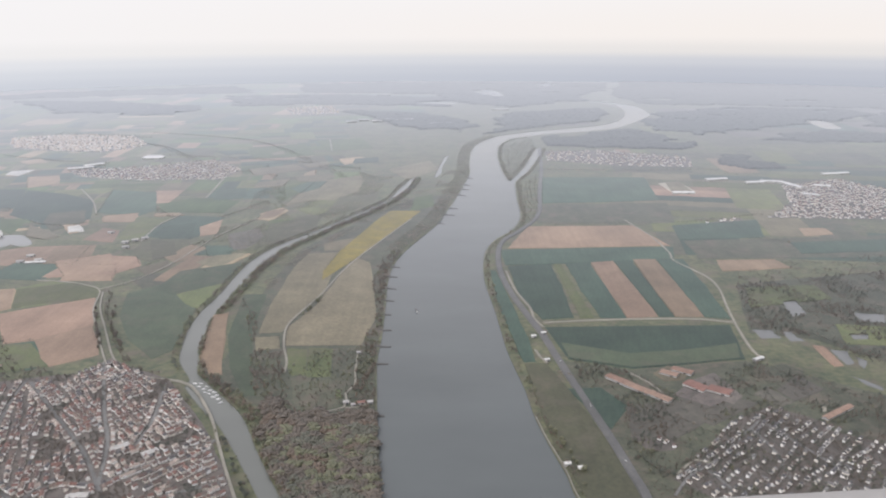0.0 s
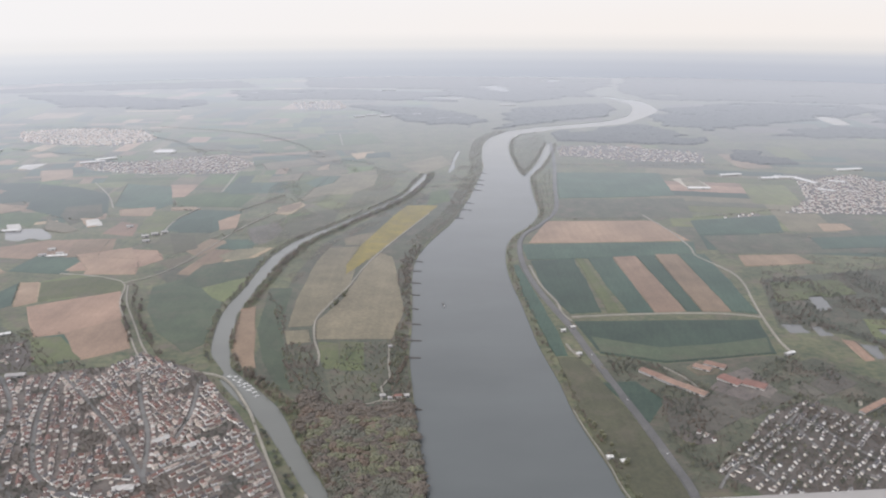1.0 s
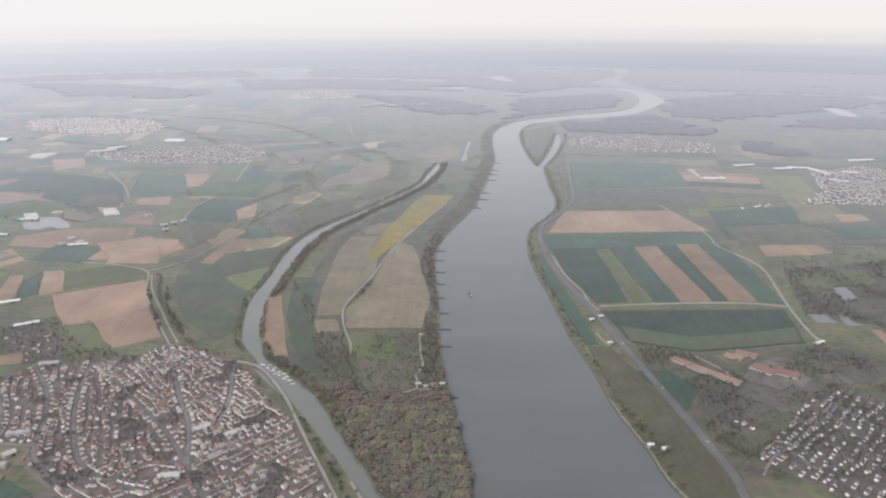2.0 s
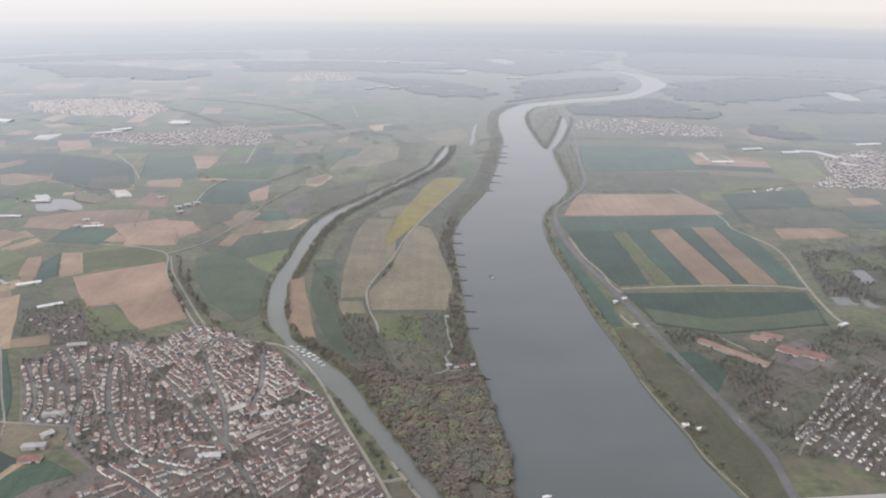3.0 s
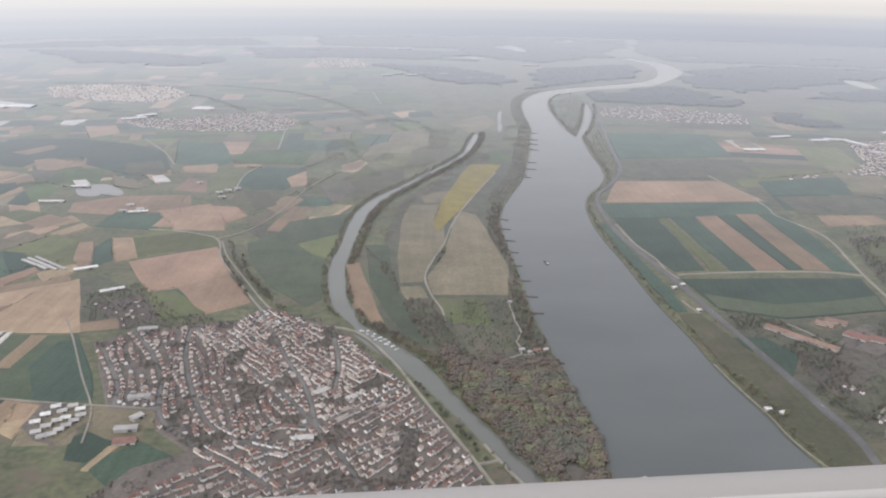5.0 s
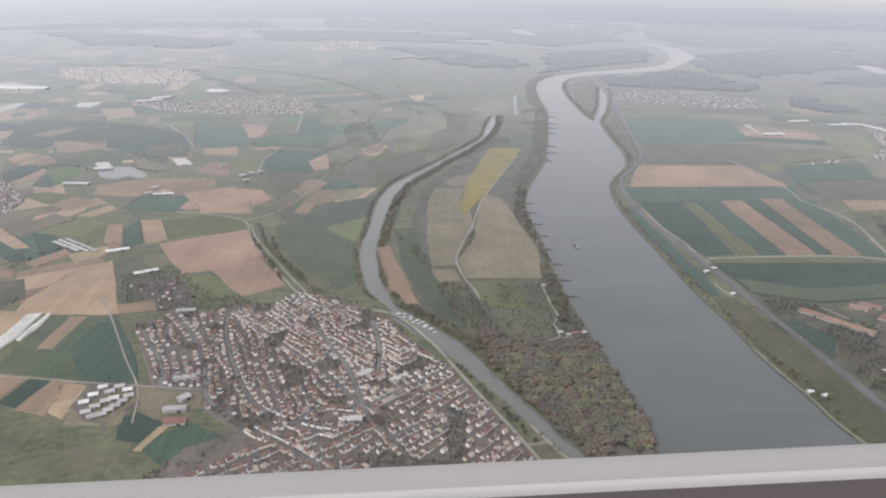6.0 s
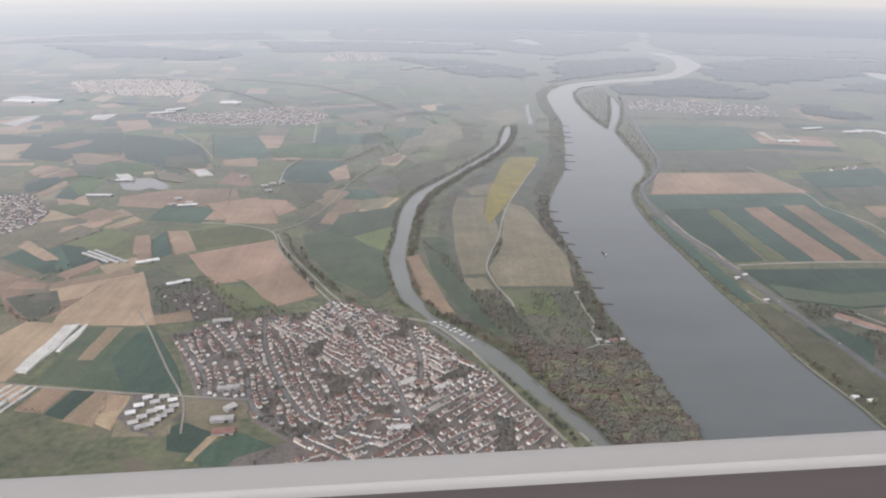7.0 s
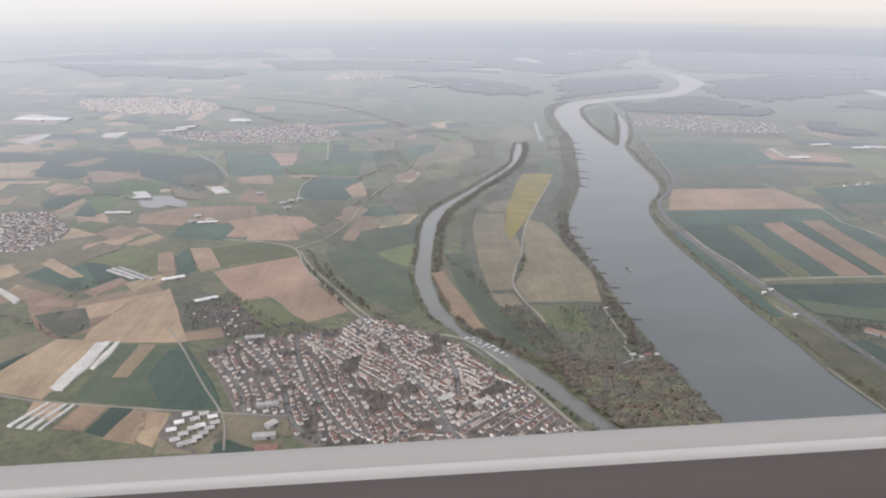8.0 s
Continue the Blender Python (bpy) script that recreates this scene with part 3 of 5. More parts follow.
fields("soil", [(-398, 1013), (-380, 1130), (-348, 1124), (-356, 1066), (-372, 1006)], [(-538, 889), (-448, 944), (-411, 849), (-456, 807), (-485, 798)], [(-456, 807), (-411, 849), (-368, 768), (-406, 738), (-423, 756)],
       [(-711, 1143), (-654, 1181), (-559, 1190), (-540, 1096), (-618, 1083), (-700, 1098)], [(-623, 957), (-610, 961), (-580, 873), (-595, 870)], [(-682, 1000), (-658, 1042), (-638, 1024), (-664, 980)],
       [(-528, 713), (-492, 726), (-482, 701), (-517, 693)])
fields("straw", [(-350, 1060), (-333, 1144), (-292, 1138), (-314, 1076), (-334, 1055)], [(-603, 803), (-575, 833), (-517, 693), (-615, 694), (-620, 728)], [(-664, 631), (-644, 699), (-593, 693), (-606, 584), (-648, 597)],
       [(-560, 685), (-544, 684), (-547, 618), (-561, 619)], [(-594, 980), (-566, 979), (-536, 909), (-561, 899)],
       [(-716, 1043), (-689, 1078), (-664, 1050), (-711, 1010)], [(-518, 526), (-512, 555), (-492, 555), (-491, 510)],
       [(-610, 578), (-586, 574), (-581, 548), (-605, 557)], [(-735, 993), (-690, 1035), (-681, 1020), (-722, 925)], [(-420, 1125), (-400, 1189), (-368, 1172), (-392, 1095)])
fields("film", [(-769, 839), (-730, 805), (-730, 792), (-760, 822)], level="patch")
fields("film", [(-1351, 2086), (-1318, 2115), (-1190, 2050), (-1228, 1996)], [(-782, 2026), (-781, 2054), (-744, 2054), (-734, 2017), (-761, 1999)], [(-769, 1277), (-750, 1284), (-727, 1247), (-750, 1247)], level="patch")
fields("tan", [(-363, 1095), (-336, 1146), (-297, 1139), (-325, 1066)], [(-752, 947), (-708, 1000), (-682, 981), (-716, 911)], [(-778, 857), (-756, 941), (-738, 932), (-760, 822)], [(-441, 548), (-405, 550), (-394, 508), (-436, 509)])
fields("green", [(-761, 876), (-745, 915), (-684, 865), (-703, 835)], [(-675, 653), (-670, 674), (-659, 667), (-667, 636)], [(-630, 1097), (-538, 1088), (-554, 1016), (-634, 1029)])
fields("straw", [(-773, 932), (-753, 941), (-688, 875), (-701, 867)], [(-630, 852), (-603, 880), (-585, 864), (-611, 825)])
fields("tan", [(-700, 702), (-673, 715), (-644, 697), (-673, 647)], [(-695, 801), (-670, 807), (-656, 775), (-675, 769)], [(-782, 867), (-762, 880), (-687, 828), (-694, 814)], [(-438, 1067), (-409, 1104), (-395, 1075), (-415, 1040)])
fields("soil", [(-668, 826), (-643, 870), (-631, 855), (-650, 812)], [(-538, 1088), (-472, 1082), (-455, 1015), (-524, 1015)])
fields("scrub", [(-693, 757), (-649, 779), (-623, 728), (-640, 701)], [(-575, 833), (-560, 845), (-446, 754), (-444, 711), (-517, 693)], [(-433, 1027), (-326, 1080), (-332, 1026), (-397, 978)], level="base")
fields("deep", [(-373, 1053), (-293, 1094), (-297, 1001), (-351, 954), (-382, 977)])
fields("film", [(-599, 576), (-595, 576), (-609, 541), (-613, 541)], [(-591, 575), (-588, 575), (-601, 539), (-605, 539)], [(-584, 574), (-581, 574), (-591, 537), (-596, 537)], [(-576, 573), (-573, 573), (-583, 535), (-587, 535)], level="patch")
fields("soil", [(-568, 570), (-545, 570), (-553, 534), (-575, 537)], [(-512, 559), (-494, 557), (-493, 537), (-505, 529)])
fields("green", [(-542, 568), (-524, 566), (-533, 524), (-550, 532)], [(-424, 476), (-392, 502), (-366, 484), (-377, 458), (-398, 452)], [(-447, 509), (-436, 516), (-414, 502), (-425, 479), (-439, 483)])
fields("straw", [(-523, 566), (-510, 564), (-506, 515), (-532, 522)], [(-416, 497), (-406, 501), (-417, 469), (-423, 471)])
fields("tan", [(-452, 558), (-397, 553), (-390, 524), (-437, 520)], [(-493, 557), (-454, 558), (-444, 501), (-486, 501)])
fields("tan", [(-279, 1689), (-187, 1758), (-180, 1686), (-223, 1550), (-307, 1452)], [(-464, 1842), (-367, 1900), (-323, 1838), (-431, 1757)], [(-128, 1833), (-36, 1946), (-14, 1830), (-82, 1709)])
fields("straw", [(-327, 1398), (-305, 1442), (-290, 1419), (-305, 1343), (-333, 1356)], [(-266, 1978), (-212, 2010), (-192, 1951), (-242, 1896)])
fields("grass", [(-270, 1423), (-222, 1627), (-174, 1626), (-202, 1468), (-230, 1370)])
fields("lush", [(-368, 1585), (-313, 1671), (-272, 1640), (-317, 1505)], [(-306, 1347), (-229, 1366), (-255, 1287), (-298, 1262)], [(-373, 2290), (-245, 2343), (-196, 2158), (-313, 2104)], [(-542, 2170), (-397, 2237), (-334, 2040), (-484, 1984)])
# small fields of the western plain
fields("green", [(-1002, 1452), (-1040, 1611), (-882, 1623), (-819, 1452), (-882, 1438), (-896, 1370), (-987, 1397)], [(-873, 1611), (-774, 1571), (-694, 1512), (-634, 1361), (-692, 1319), (-795, 1396)], [(-693, 1611), (-594, 1583), (-540, 1428), (-558, 1382), (-642, 1414)], [(-496, 1298), (-477, 1382), (-395, 1368), (-404, 1241), (-421, 1220), (-492, 1242)], [(-1152, 1605), (-1027, 1582), (-1009, 1528), (-1105, 1512)], [(-871, 1192), (-870, 1262), (-844, 1244), (-848, 1169)], [(-809, 1137), (-817, 1208), (-779, 1168), (-776, 1128)], [(-476, 1612), (-413, 1623), (-411, 1527), (-473, 1528)])
fields("lush", [(-798, 1361), (-744, 1361), (-722, 1261), (-777, 1300)], [(-817, 1208), (-806, 1262), (-773, 1236), (-771, 1168), (-774, 1143)], [(-548, 1476), (-495, 1528), (-404, 1501), (-408, 1404), (-523, 1414)])
fields("moss", [(-727, 1405), (-671, 1428), (-634, 1340), (-663, 1280), (-708, 1340)], [(-485, 1224), (-412, 1223), (-410, 1156), (-434, 1104), (-475, 1125)], [(-1530, 2362), (-1405, 2305), (-1310, 2165), (-1421, 2144)], [(-303, 1318), (-253, 1359), (-262, 1205), (-293, 1165)])
fields("grass", [(-556, 1369), (-486, 1369), (-496, 1298), (-494, 1224), (-532, 1235)], [(-1329, 1961), (-1171, 1945), (-1124, 1865), (-1182, 1820), (-1252, 1805)])
fields("soil", [(-619, 1382), (-562, 1405), (-546, 1339), (-600, 1339)], [(-582, 1299), (-549, 1279), (-532, 1207), (-585, 1224)], [(-523, 1135), (-462, 1125), (-440, 1081), (-466, 1041), (-557, 1028), (-553, 1082)], [(-608, 1174), (-551, 1190), (-535, 1132), (-583, 1088)], [(-968, 1482), (-949, 1528), (-916, 1549), (-906, 1517), (-935, 1467)], [(-919, 1301), (-913, 1341), (-883, 1328), (-887, 1281), (-907, 1274)], [(-419, 1298), (-394, 1351), (-378, 1259), (-400, 1241)])
fields("straw", [(-896, 1370), (-887, 1438), (-801, 1414), (-806, 1383), (-828, 1349), (-872, 1362)], [(-1100, 1502), (-1025, 1502), (-1002, 1397), (-1041, 1384)], [(-1178, 1659), (-1158, 1690), (-1122, 1690), (-1092, 1617), (-1157, 1617)], [(-1192, 1736), (-1175, 1805), (-1147, 1828), (-1140, 1784), (-1171, 1716)], [(-1108, 1843), (-1100, 1905), (-1061, 1881), (-1059, 1835)], [(-1074, 1963), (-1041, 2006), (-992, 1946), (-1034, 1929)], [(-1008, 1771), (-990, 1843), (-976, 1851), (-989, 1771)], [(-1094, 1723), (-1063, 1750), (-1035, 1697), (-1061, 1659)], [(-947, 1757), (-882, 1771), (-843, 1684), (-886, 1635)], [(-889, 1262), (-866, 1320), (-848, 1300), (-867, 1255)], [(-1026, 1354), (-945, 1358), (-937, 1341), (-1020, 1341)], [(-844, 1153), (-840, 1159), (-828, 1226), (-835, 1233)], [(-663, 1319), (-639, 1319), (-611, 1280), (-625, 1261)], [(-335, 1395), (-309, 1436), (-299, 1413), (-324, 1368)], [(-531, 1400), (-490, 1404), (-473, 1386), (-522, 1378)], [(-320, 1787), (-301, 1831), (-294, 1766), (-317, 1738)])
fields("tan", [(-944, 1244), (-932, 1297), (-906, 1244), (-927, 1209)], [(-986, 1274), (-970, 1289), (-953, 1244), (-968, 1237)], [(-936, 1209), (-895, 1216), (-881, 1185), (-926, 1189)], [(-721, 1319), (-672, 1280), (-634, 1243), (-648, 1225), (-689, 1243)], [(-300, 1612), (-244, 1705), (-247, 1583), (-294, 1501)], [(-405, 1685), (-344, 1725), (-342, 1642), (-401, 1623)])
fields("scrub", [(-886, 1383), (-851, 1383), (-813, 1320), (-813, 1269), (-844, 1300)])
fields("tan", [(-275, 1531), (-211, 1690), (-176, 1715), (-178, 1583), (-215, 1504), (-282, 1505)], [(-339, 1750), (-271, 1770), (-242, 1749), (-272, 1685), (-317, 1691)], [(-343, 1902), (-292, 1942), (-279, 1894), (-322, 1856)], [(-459, 2074), (-436, 2111), (-420, 2064), (-445, 2038)])
fields("green", [(-322, 1613), (-297, 1685), (-255, 1691), (-263, 1613), (-292, 1568)], [(-375, 1183), (-340, 1183), (-322, 1136), (-356, 1128)], [(-455, 1507), (-471, 1615), (-417, 1614), (-396, 1543), (-408, 1522)], [(-225, 1982), (-169, 1999), (-164, 1932), (-226, 1917)], [(-482, 1252), (-476, 1308), (-433, 1327), (-410, 1227), (-460, 1228)], [(-620, 2114), (-547, 2132), (-519, 2075), (-575, 2057)])
fields("straw", [(-330, 1355), (-330, 1411), (-298, 1433), (-297, 1397), (-306, 1363)])
fields("moss", [(-303, 1269), (-261, 1367), (-223, 1388), (-220, 1287), (-250, 1233), (-274, 1167)], [(-475, 1217), (-431, 1207), (-406, 1137), (-431, 1108)], [(-207, 1530), (-131, 1583), (-136, 1479), (-184, 1409), (-217, 1379)])
fields("wood", [(-356, 1251), (-316, 1288), (-296, 1233), (-309, 1167), (-326, 1161)])
# strips of the western plain
fields("straw", [(-679, 995), (-658, 1044), (-642, 1026), (-664, 986)], [(-903, 1425), (-873, 1440), (-795, 1387), (-837, 1347), (-863, 1351)], [(-1088, 1509), (-1028, 1495), (-1008, 1400), (-1029, 1390)], [(-845, 1160), (-830, 1224), (-821, 1214), (-831, 1148)], [(-1177, 1685), (-1124, 1687), (-1093, 1614), (-1140, 1613)])
fields("soil", [(-739, 1043), (-723, 1084), (-678, 1057), (-703, 1020)], [(-607, 891), (-627, 958), (-613, 965), (-585, 891)], [(-588, 966), (-571, 982), (-537, 907), (-556, 891)], [(-575, 1103), (-508, 1140), (-468, 1054), (-525, 1027)], [(-923, 1301), (-922, 1341), (-897, 1329), (-899, 1270)], [(-882, 1263), (-859, 1318), (-831, 1272), (-860, 1252)], [(-976, 1487), (-929, 1557), (-908, 1541), (-945, 1477)], [(-1094, 1727), (-1069, 1769), (-1035, 1703), (-1071, 1689)], [(-704, 784), (-702, 805), (-667, 797), (-663, 781)])
fields("tan", [(-743, 931), (-716, 1005), (-691, 988), (-708, 931), (-728, 914)], [(-790, 914), (-772, 942), (-757, 931), (-768, 890)])
fields("green", [(-884, 1206), (-873, 1252), (-855, 1264), (-847, 1183), (-865, 1166)])
fields("grass", [(-795, 1083), (-772, 1106), (-725, 1089), (-740, 1045)], [(-706, 927), (-671, 993), (-635, 965), (-644, 911)])
fields("film", [(-602, 690), (-589, 693), (-595, 598), (-607, 600)], [(-585, 692), (-581, 692), (-584, 637), (-588, 638)], [(-649, 1306), (-632, 1315), (-608, 1276), (-630, 1268)], [(-1178, 1724), (-1156, 1824), (-1139, 1810), (-1136, 1699)], [(-1022, 1829), (-977, 1846), (-976, 1773), (-1012, 1786)], level="patch")
# east of the river
fields("soil", [(144, 1291), (321, 1295), (351, 1173), (100, 1161)])
fields("green", [(90, 1152), (353, 1163), (335, 1098), (309, 1093), (89, 1075)], [(92, 1069), (154, 1079), (153, 869), (116, 864), (99, 932)], [(175, 1079), (210, 1083), (215, 868), (185, 868)],
       [(248, 1091), (274, 1093), (273, 871), (256, 871)], [(312, 1098), (351, 1098), (337, 861), (309, 870)], [(118, 837), (327, 840), (310, 749), (191, 727), (131, 751)],
       [(220, 1721), (445, 1715), (417, 1489), (190, 1469)], [(390, 1294), (548, 1330), (515, 1219), (378, 1205)], [(65, 1049), (73, 1048), (83, 912), (93, 804), (94, 745), (81, 745), (75, 813), (68, 922)])
fields("soil", [(213, 1086), (246, 1091), (254, 871), (217, 868)], [(277, 1099), (310, 1099), (308, 870), (274, 871)], [(400, 1094), (483, 1096), (491, 1055), (391, 1043)],
       [(597, 1271), (639, 1270), (636, 1234), (586, 1225)])
fields("wood", [(312, 689), (345, 714), (361, 677), (323, 654)], [(292, 668), (308, 682), (320, 652), (303, 643)])
fields("town", [(216, 667), (245, 700), (263, 657), (241, 644)], [(-491, 525), (-489, 559), (-454, 557), (-445, 528), (-457, 501), (-473, 505)], level="patch")
fields("soil", [(398, 782), (408, 779), (406, 733), (396, 730)])
fields("sand", [(344, 643), (358, 649), (354, 638), (341, 634)], [(460, 1650), (508, 1667), (513, 1557), (467, 1542)])
fields("straw", [(344, 629), (359, 643), (376, 640), (353, 622)])
fields("deep", [(131, 752), (191, 729), (308, 750), (317, 788), (262, 772), (196, 762), (128, 792)], level="patch")
fields("grass", [(158, 1079), (168, 1079), (177, 869), (161, 869)])
fields("tan", [(476, 1652), (508, 1669), (509, 1554), (461, 1539)], [(334, 623), (374, 649), (374, 638), (334, 613)])
fields("scrub", [(188, 1460), (427, 1464), (400, 1313), (163, 1318)], [(381, 1198), (557, 1212), (717, 1226), (653, 1107), (378, 1103)], [(389, 983), (617, 1040), (454, 741), (407, 801), (345, 818)], level="base")
fields("moss", [(82, 738), (105, 738), (119, 680), (132, 600), (145, 503), (145, 430), (118, 430), (105, 503), (96, 551), (88, 625)])
fields("scrub", [(125, 744), (190, 723), (311, 742), (413, 665), (325, 502), (155, 503), (139, 635)], level="base")

fields("scrub", [(305, 713), (345, 735), (358, 717), (314, 676)], [(358, 675), (412, 663), (367, 579), (331, 601)])
fields("grass", [(396, 971), (489, 981), (486, 927), (375, 898)], [(452, 842), (504, 832), (476, 781), (436, 785)])
fields("green", [(118, 680), (149, 682), (166, 645), (143, 605)], [(546, 1185), (703, 1199), (669, 1136), (537, 1124)])
fields("town", [(244, 699), (268, 714), (278, 664), (264, 647), (245, 664)], level="patch")
fields("tan", [(209, 714), (228, 731), (243, 717), (233, 699), (215, 696)], level="patch")
fields("wood", [(166, 645), (216, 656), (237, 624), (191, 585), (160, 595)], [(219, 667), (270, 661), (287, 650), (233, 609), (217, 624)])

# ---- roads and tracks ----
ribbon("road", [(264, 2144), (230, 1823), (196, 1572), (171, 1379), (129, 1269), (97, 1210), (83, 1146), (79, 1048), (87, 954), (100, 873), (110, 817), (119, 744), (129, 668), (140, 590), (146, 535), (149, 502)] + [(145, 440), (165, 380)], 6.5, ASPHALT, "grey asphalt dike road along the river", z=1.5)
ribbon("track", [(115, 851), (175, 858), (242, 862), (301, 860), (339, 848)], 2.6, TRACK, "pale gravel farm track", category="track")
ribbon("track", [(317, 1334), (335, 1229), (340, 1133), (335, 1104), (338, 1081), (359, 1019), (360, 972), (348, 908), (337, 847), (328, 774), (330, 748)], 2.6, TRACK, "pale winding farm track", category="track")
ribbon("track", [(87, 1048), (93, 964), (105, 902), (106, 864), (114, 837)], 2.6, TRACK, "pale track beside the dike road", category="track")
ribbon("track", [(-558, 1016), (-514, 1008), (-482, 995), (-452, 971), (-431, 901), (-396, 831), (-365, 771), (-345, 735)], 1.7, TRACK, "pale track on the village dike", z=1.15, category="track")
ribbon("track", [(-446, 966), (-424, 905), (-389, 836), (-358, 775), (-340, 745)], 1.8, TRACK, "pale track at the foot of the village dike", z=1.15, category="track")
ribbon("track", [(-456, 976), (-430, 1002), (-411, 1040), (-393, 1110), (-372, 1241), (-334, 1360)], 1.7, TRACK, "pale farm track", category="track")
ribbon("track", [(-345, 735), (-321, 723), (-292, 709)] + [(-249, 694), (-212, 635), (-190, 584), (-173, 543), (-157, 507), (-145, 478), (-131, 443)], 2.2, TRACK, "pale riverside path below the village", z=1.15, category="track")
ribbon("track", [(-58, 1350), (-89, 1248), (-124, 1129), (-145, 1039), (-158, 957), (-175, 886), (-182, 841), (-175, 789), (-164, 748), (-161, 718)], 2.2, TRACK, "pale track across the island meadows", category="track")
ribbon("track", [(-92, 765), (-90, 720), (-87, 692), (-94, 673), (-92, 646), (-125, 631)], 1.8, TRACK, "pale track to the island farm", category="track")
ribbon("track", [(-91, 644), (-80, 646), (-70, 652)], 1.8, TRACK, "pale farm yard track", category="track")
ribbon("track", [(-544, 726), (-520, 684), (-478, 604), (-448, 549), (-436, 501)], 1.7, TRACK, "pale track between village and wheat field", category="track")
ribbon("track", [(-644, 589), (-611, 579), (-551, 569), (-494, 561), (-450, 556), (-406, 551)], 1.7, TRACK, "pale field track", category="track")
ribbon("track", [(-766, 1623), (-689, 1502), (-637, 1396)], 2.5, TRACK, "pale farm track", category="track")
ribbon("track", [(-487, 1206), (-494, 1318), (-479, 1395)], 2.5, TRACK, "pale farm track", category="track")
ribbon("track", [(-498, 1772), (-482, 1612), (-474, 1528)], 3.5, TRACK, "pale straight lane", category="track")
ribbon("track", [(-337, 2319), (-302, 2105)], 4.0, TRACK, "pale straight lane", category="track")
for spur in ([(-137, 499), (-127, 478), (-115, 454), (-100, 425)], [(-145, 474), (-135, 476), (-127, 479)], [(97, 773), (100, 756), (106, 738)], [(185, 714), (199, 691), (210, 654)], [(180, 533), (200, 554), (213, 549)]):
    ribbon("track", spur, 2.0, TRACK, "pale access track", z=1.15, category="track")

ribbon("riprap", [(81, 627), (86, 589), (92, 558), (96, 530), (99, 502)] + [(113, 452), (126, 400)], 0.8, TRACK, "pale stone edge along the river bank", z=0.9, category="bank")

# ---- trees ----
def crown_template(rng, clumps, trunk=True, bulk=1.0):
    """A tree about 1 m high: a thin trunk and a loose crown of small leaf clumps. Verts, triangles, slots."""
    verts, tris, slots = [], [], []
    if trunk:
        for z, r in ((0.0, 0.035), (0.55, 0.015)):
            verts += [(r * math.cos(a), r * math.sin(a), z) for a in (0.0, 2.1, 4.2)]
        for i in range(3):
            j = (i + 1) % 3
            tris += [(i, j, 3 + j), (i, 3 + j, 3 + i)]
        slots += [1] * 6
    lean = rng.uniform(-0.06, 0.06)
    for _ in range(clumps):
        while True:
            x, y, z = (rng.uniform(-1, 1) for _ in range(3))
            if 0.12 < x * x + y * y + z * z < 1:
                break
        wide = 0.40 * (1 - 0.35 * max(z, 0)) * rng.uniform(0.75, 1.15)
        at = Vector((x * wide + lean, y * wide, 0.60 + 0.36 * z))
        size = rng.uniform(0.09, 0.17) * bulk
        turn = Euler((rng.uniform(0, 3), rng.uniform(0, 3), rng.uniform(0, 3))).to_matrix()
        k = len(verts)
        for axis in ((1, 0, 0), (-0.8, 0.3, 0), (0, 1, 0.2), (0, -0.9, 0), (0, 0, 0.8), (0.2, 0, -0.7)):
            verts.append(tuple(at + turn @ (Vector(axis) * size * rng.uniform(0.7, 1.25))))
        for a, b, c in ((0, 2, 4), (2, 1, 4), (1, 3, 4), (3, 0, 4), (2, 0, 5), (1, 2, 5), (3, 1, 5), (0, 3, 5)):
            tris.append((k + a, k + b, k + c))
        slots += [0] * 8
    return np.array(verts), np.array(tris), np.array(slots)


shapes = random.Random(11)
CROWNS = [crown_template(shapes, 13) for _ in range(7)]
FULL_CROWNS = [crown_template(shapes, 46, True, 1.2) for _ in range(7)]
BUSHES = [crown_template(shapes, 7, False) for _ in range(5)]


def big_mesh(name, verts, tris, slots, mats):
    me = bpy.data.meshes.new(name)
    me.vertices.add(len(verts))
    me.vertices.foreach_set("co", verts.astype(np.float32).ravel())
    me.loops.add(3 * len(tris))
    me.loops.foreach_set("vertex_index", tris.astype(np.int32).ravel())
    me.polygons.add(len(tris))
    me.polygons.foreach_set("loop_start", np.arange(0, 3 * len(tris), 3, dtype=np.int32))
    for m in mats:
        me.materials.append(m)
    me.polygons.foreach_set("material_index", slots.astype(np.int32))
    me.polygons.foreach_set("use_smooth", np.ones(len(tris), dtype=bool))
    me.update(calc_edges=True)
    return new(name, me)


def grow(name, spots, kinds, height, label, seed, models=CROWNS, category="woodland", broad=1.0):
    """Trees of the given kinds (name: share) at plan points, as one stand."""
    rng = random.Random(seed)
    names = list(kinds)
    steps = np.cumsum([kinds[k] for k in names])[:-1] / sum(kinds.values())
    verts, tris, slots, count = [], [], [], 0
    for x, y in spots:
        v, f, s = rng.choice(models)
        h = height * rng.uniform(0.6, 1.25)
        a = rng.uniform(0, 6.28)
        wide = h * rng.uniform(0.85, 1.3) * broad
        c, d = math.cos(a) * wide, math.sin(a) * wide
        verts.append(np.c_[v[:, 0] * c - v[:, 1] * d + x, v[:, 0] * d + v[:, 1] * c + y, v[:, 2] * h])
        tris.append(f + count)
        # like trees stand together in drifts
        drift = 0.5 + 0.75 * noise.noise(Vector((x / 22, y / 22, seed * 1.3))) + rng.uniform(-0.13, 0.13)
        kind = sum(min(max(drift, 0.0), 0.999) > s for s in steps)
        slots.append(np.where(s == 1, len(names), kind))
        count += len(v)
    ob = big_mesh(name, np.concatenate(verts), np.concatenate(tris), np.concatenate(slots), [LEAVES[k] for k in names] + [BARK])
    return tagged(ob, label, category, "", "stuff")


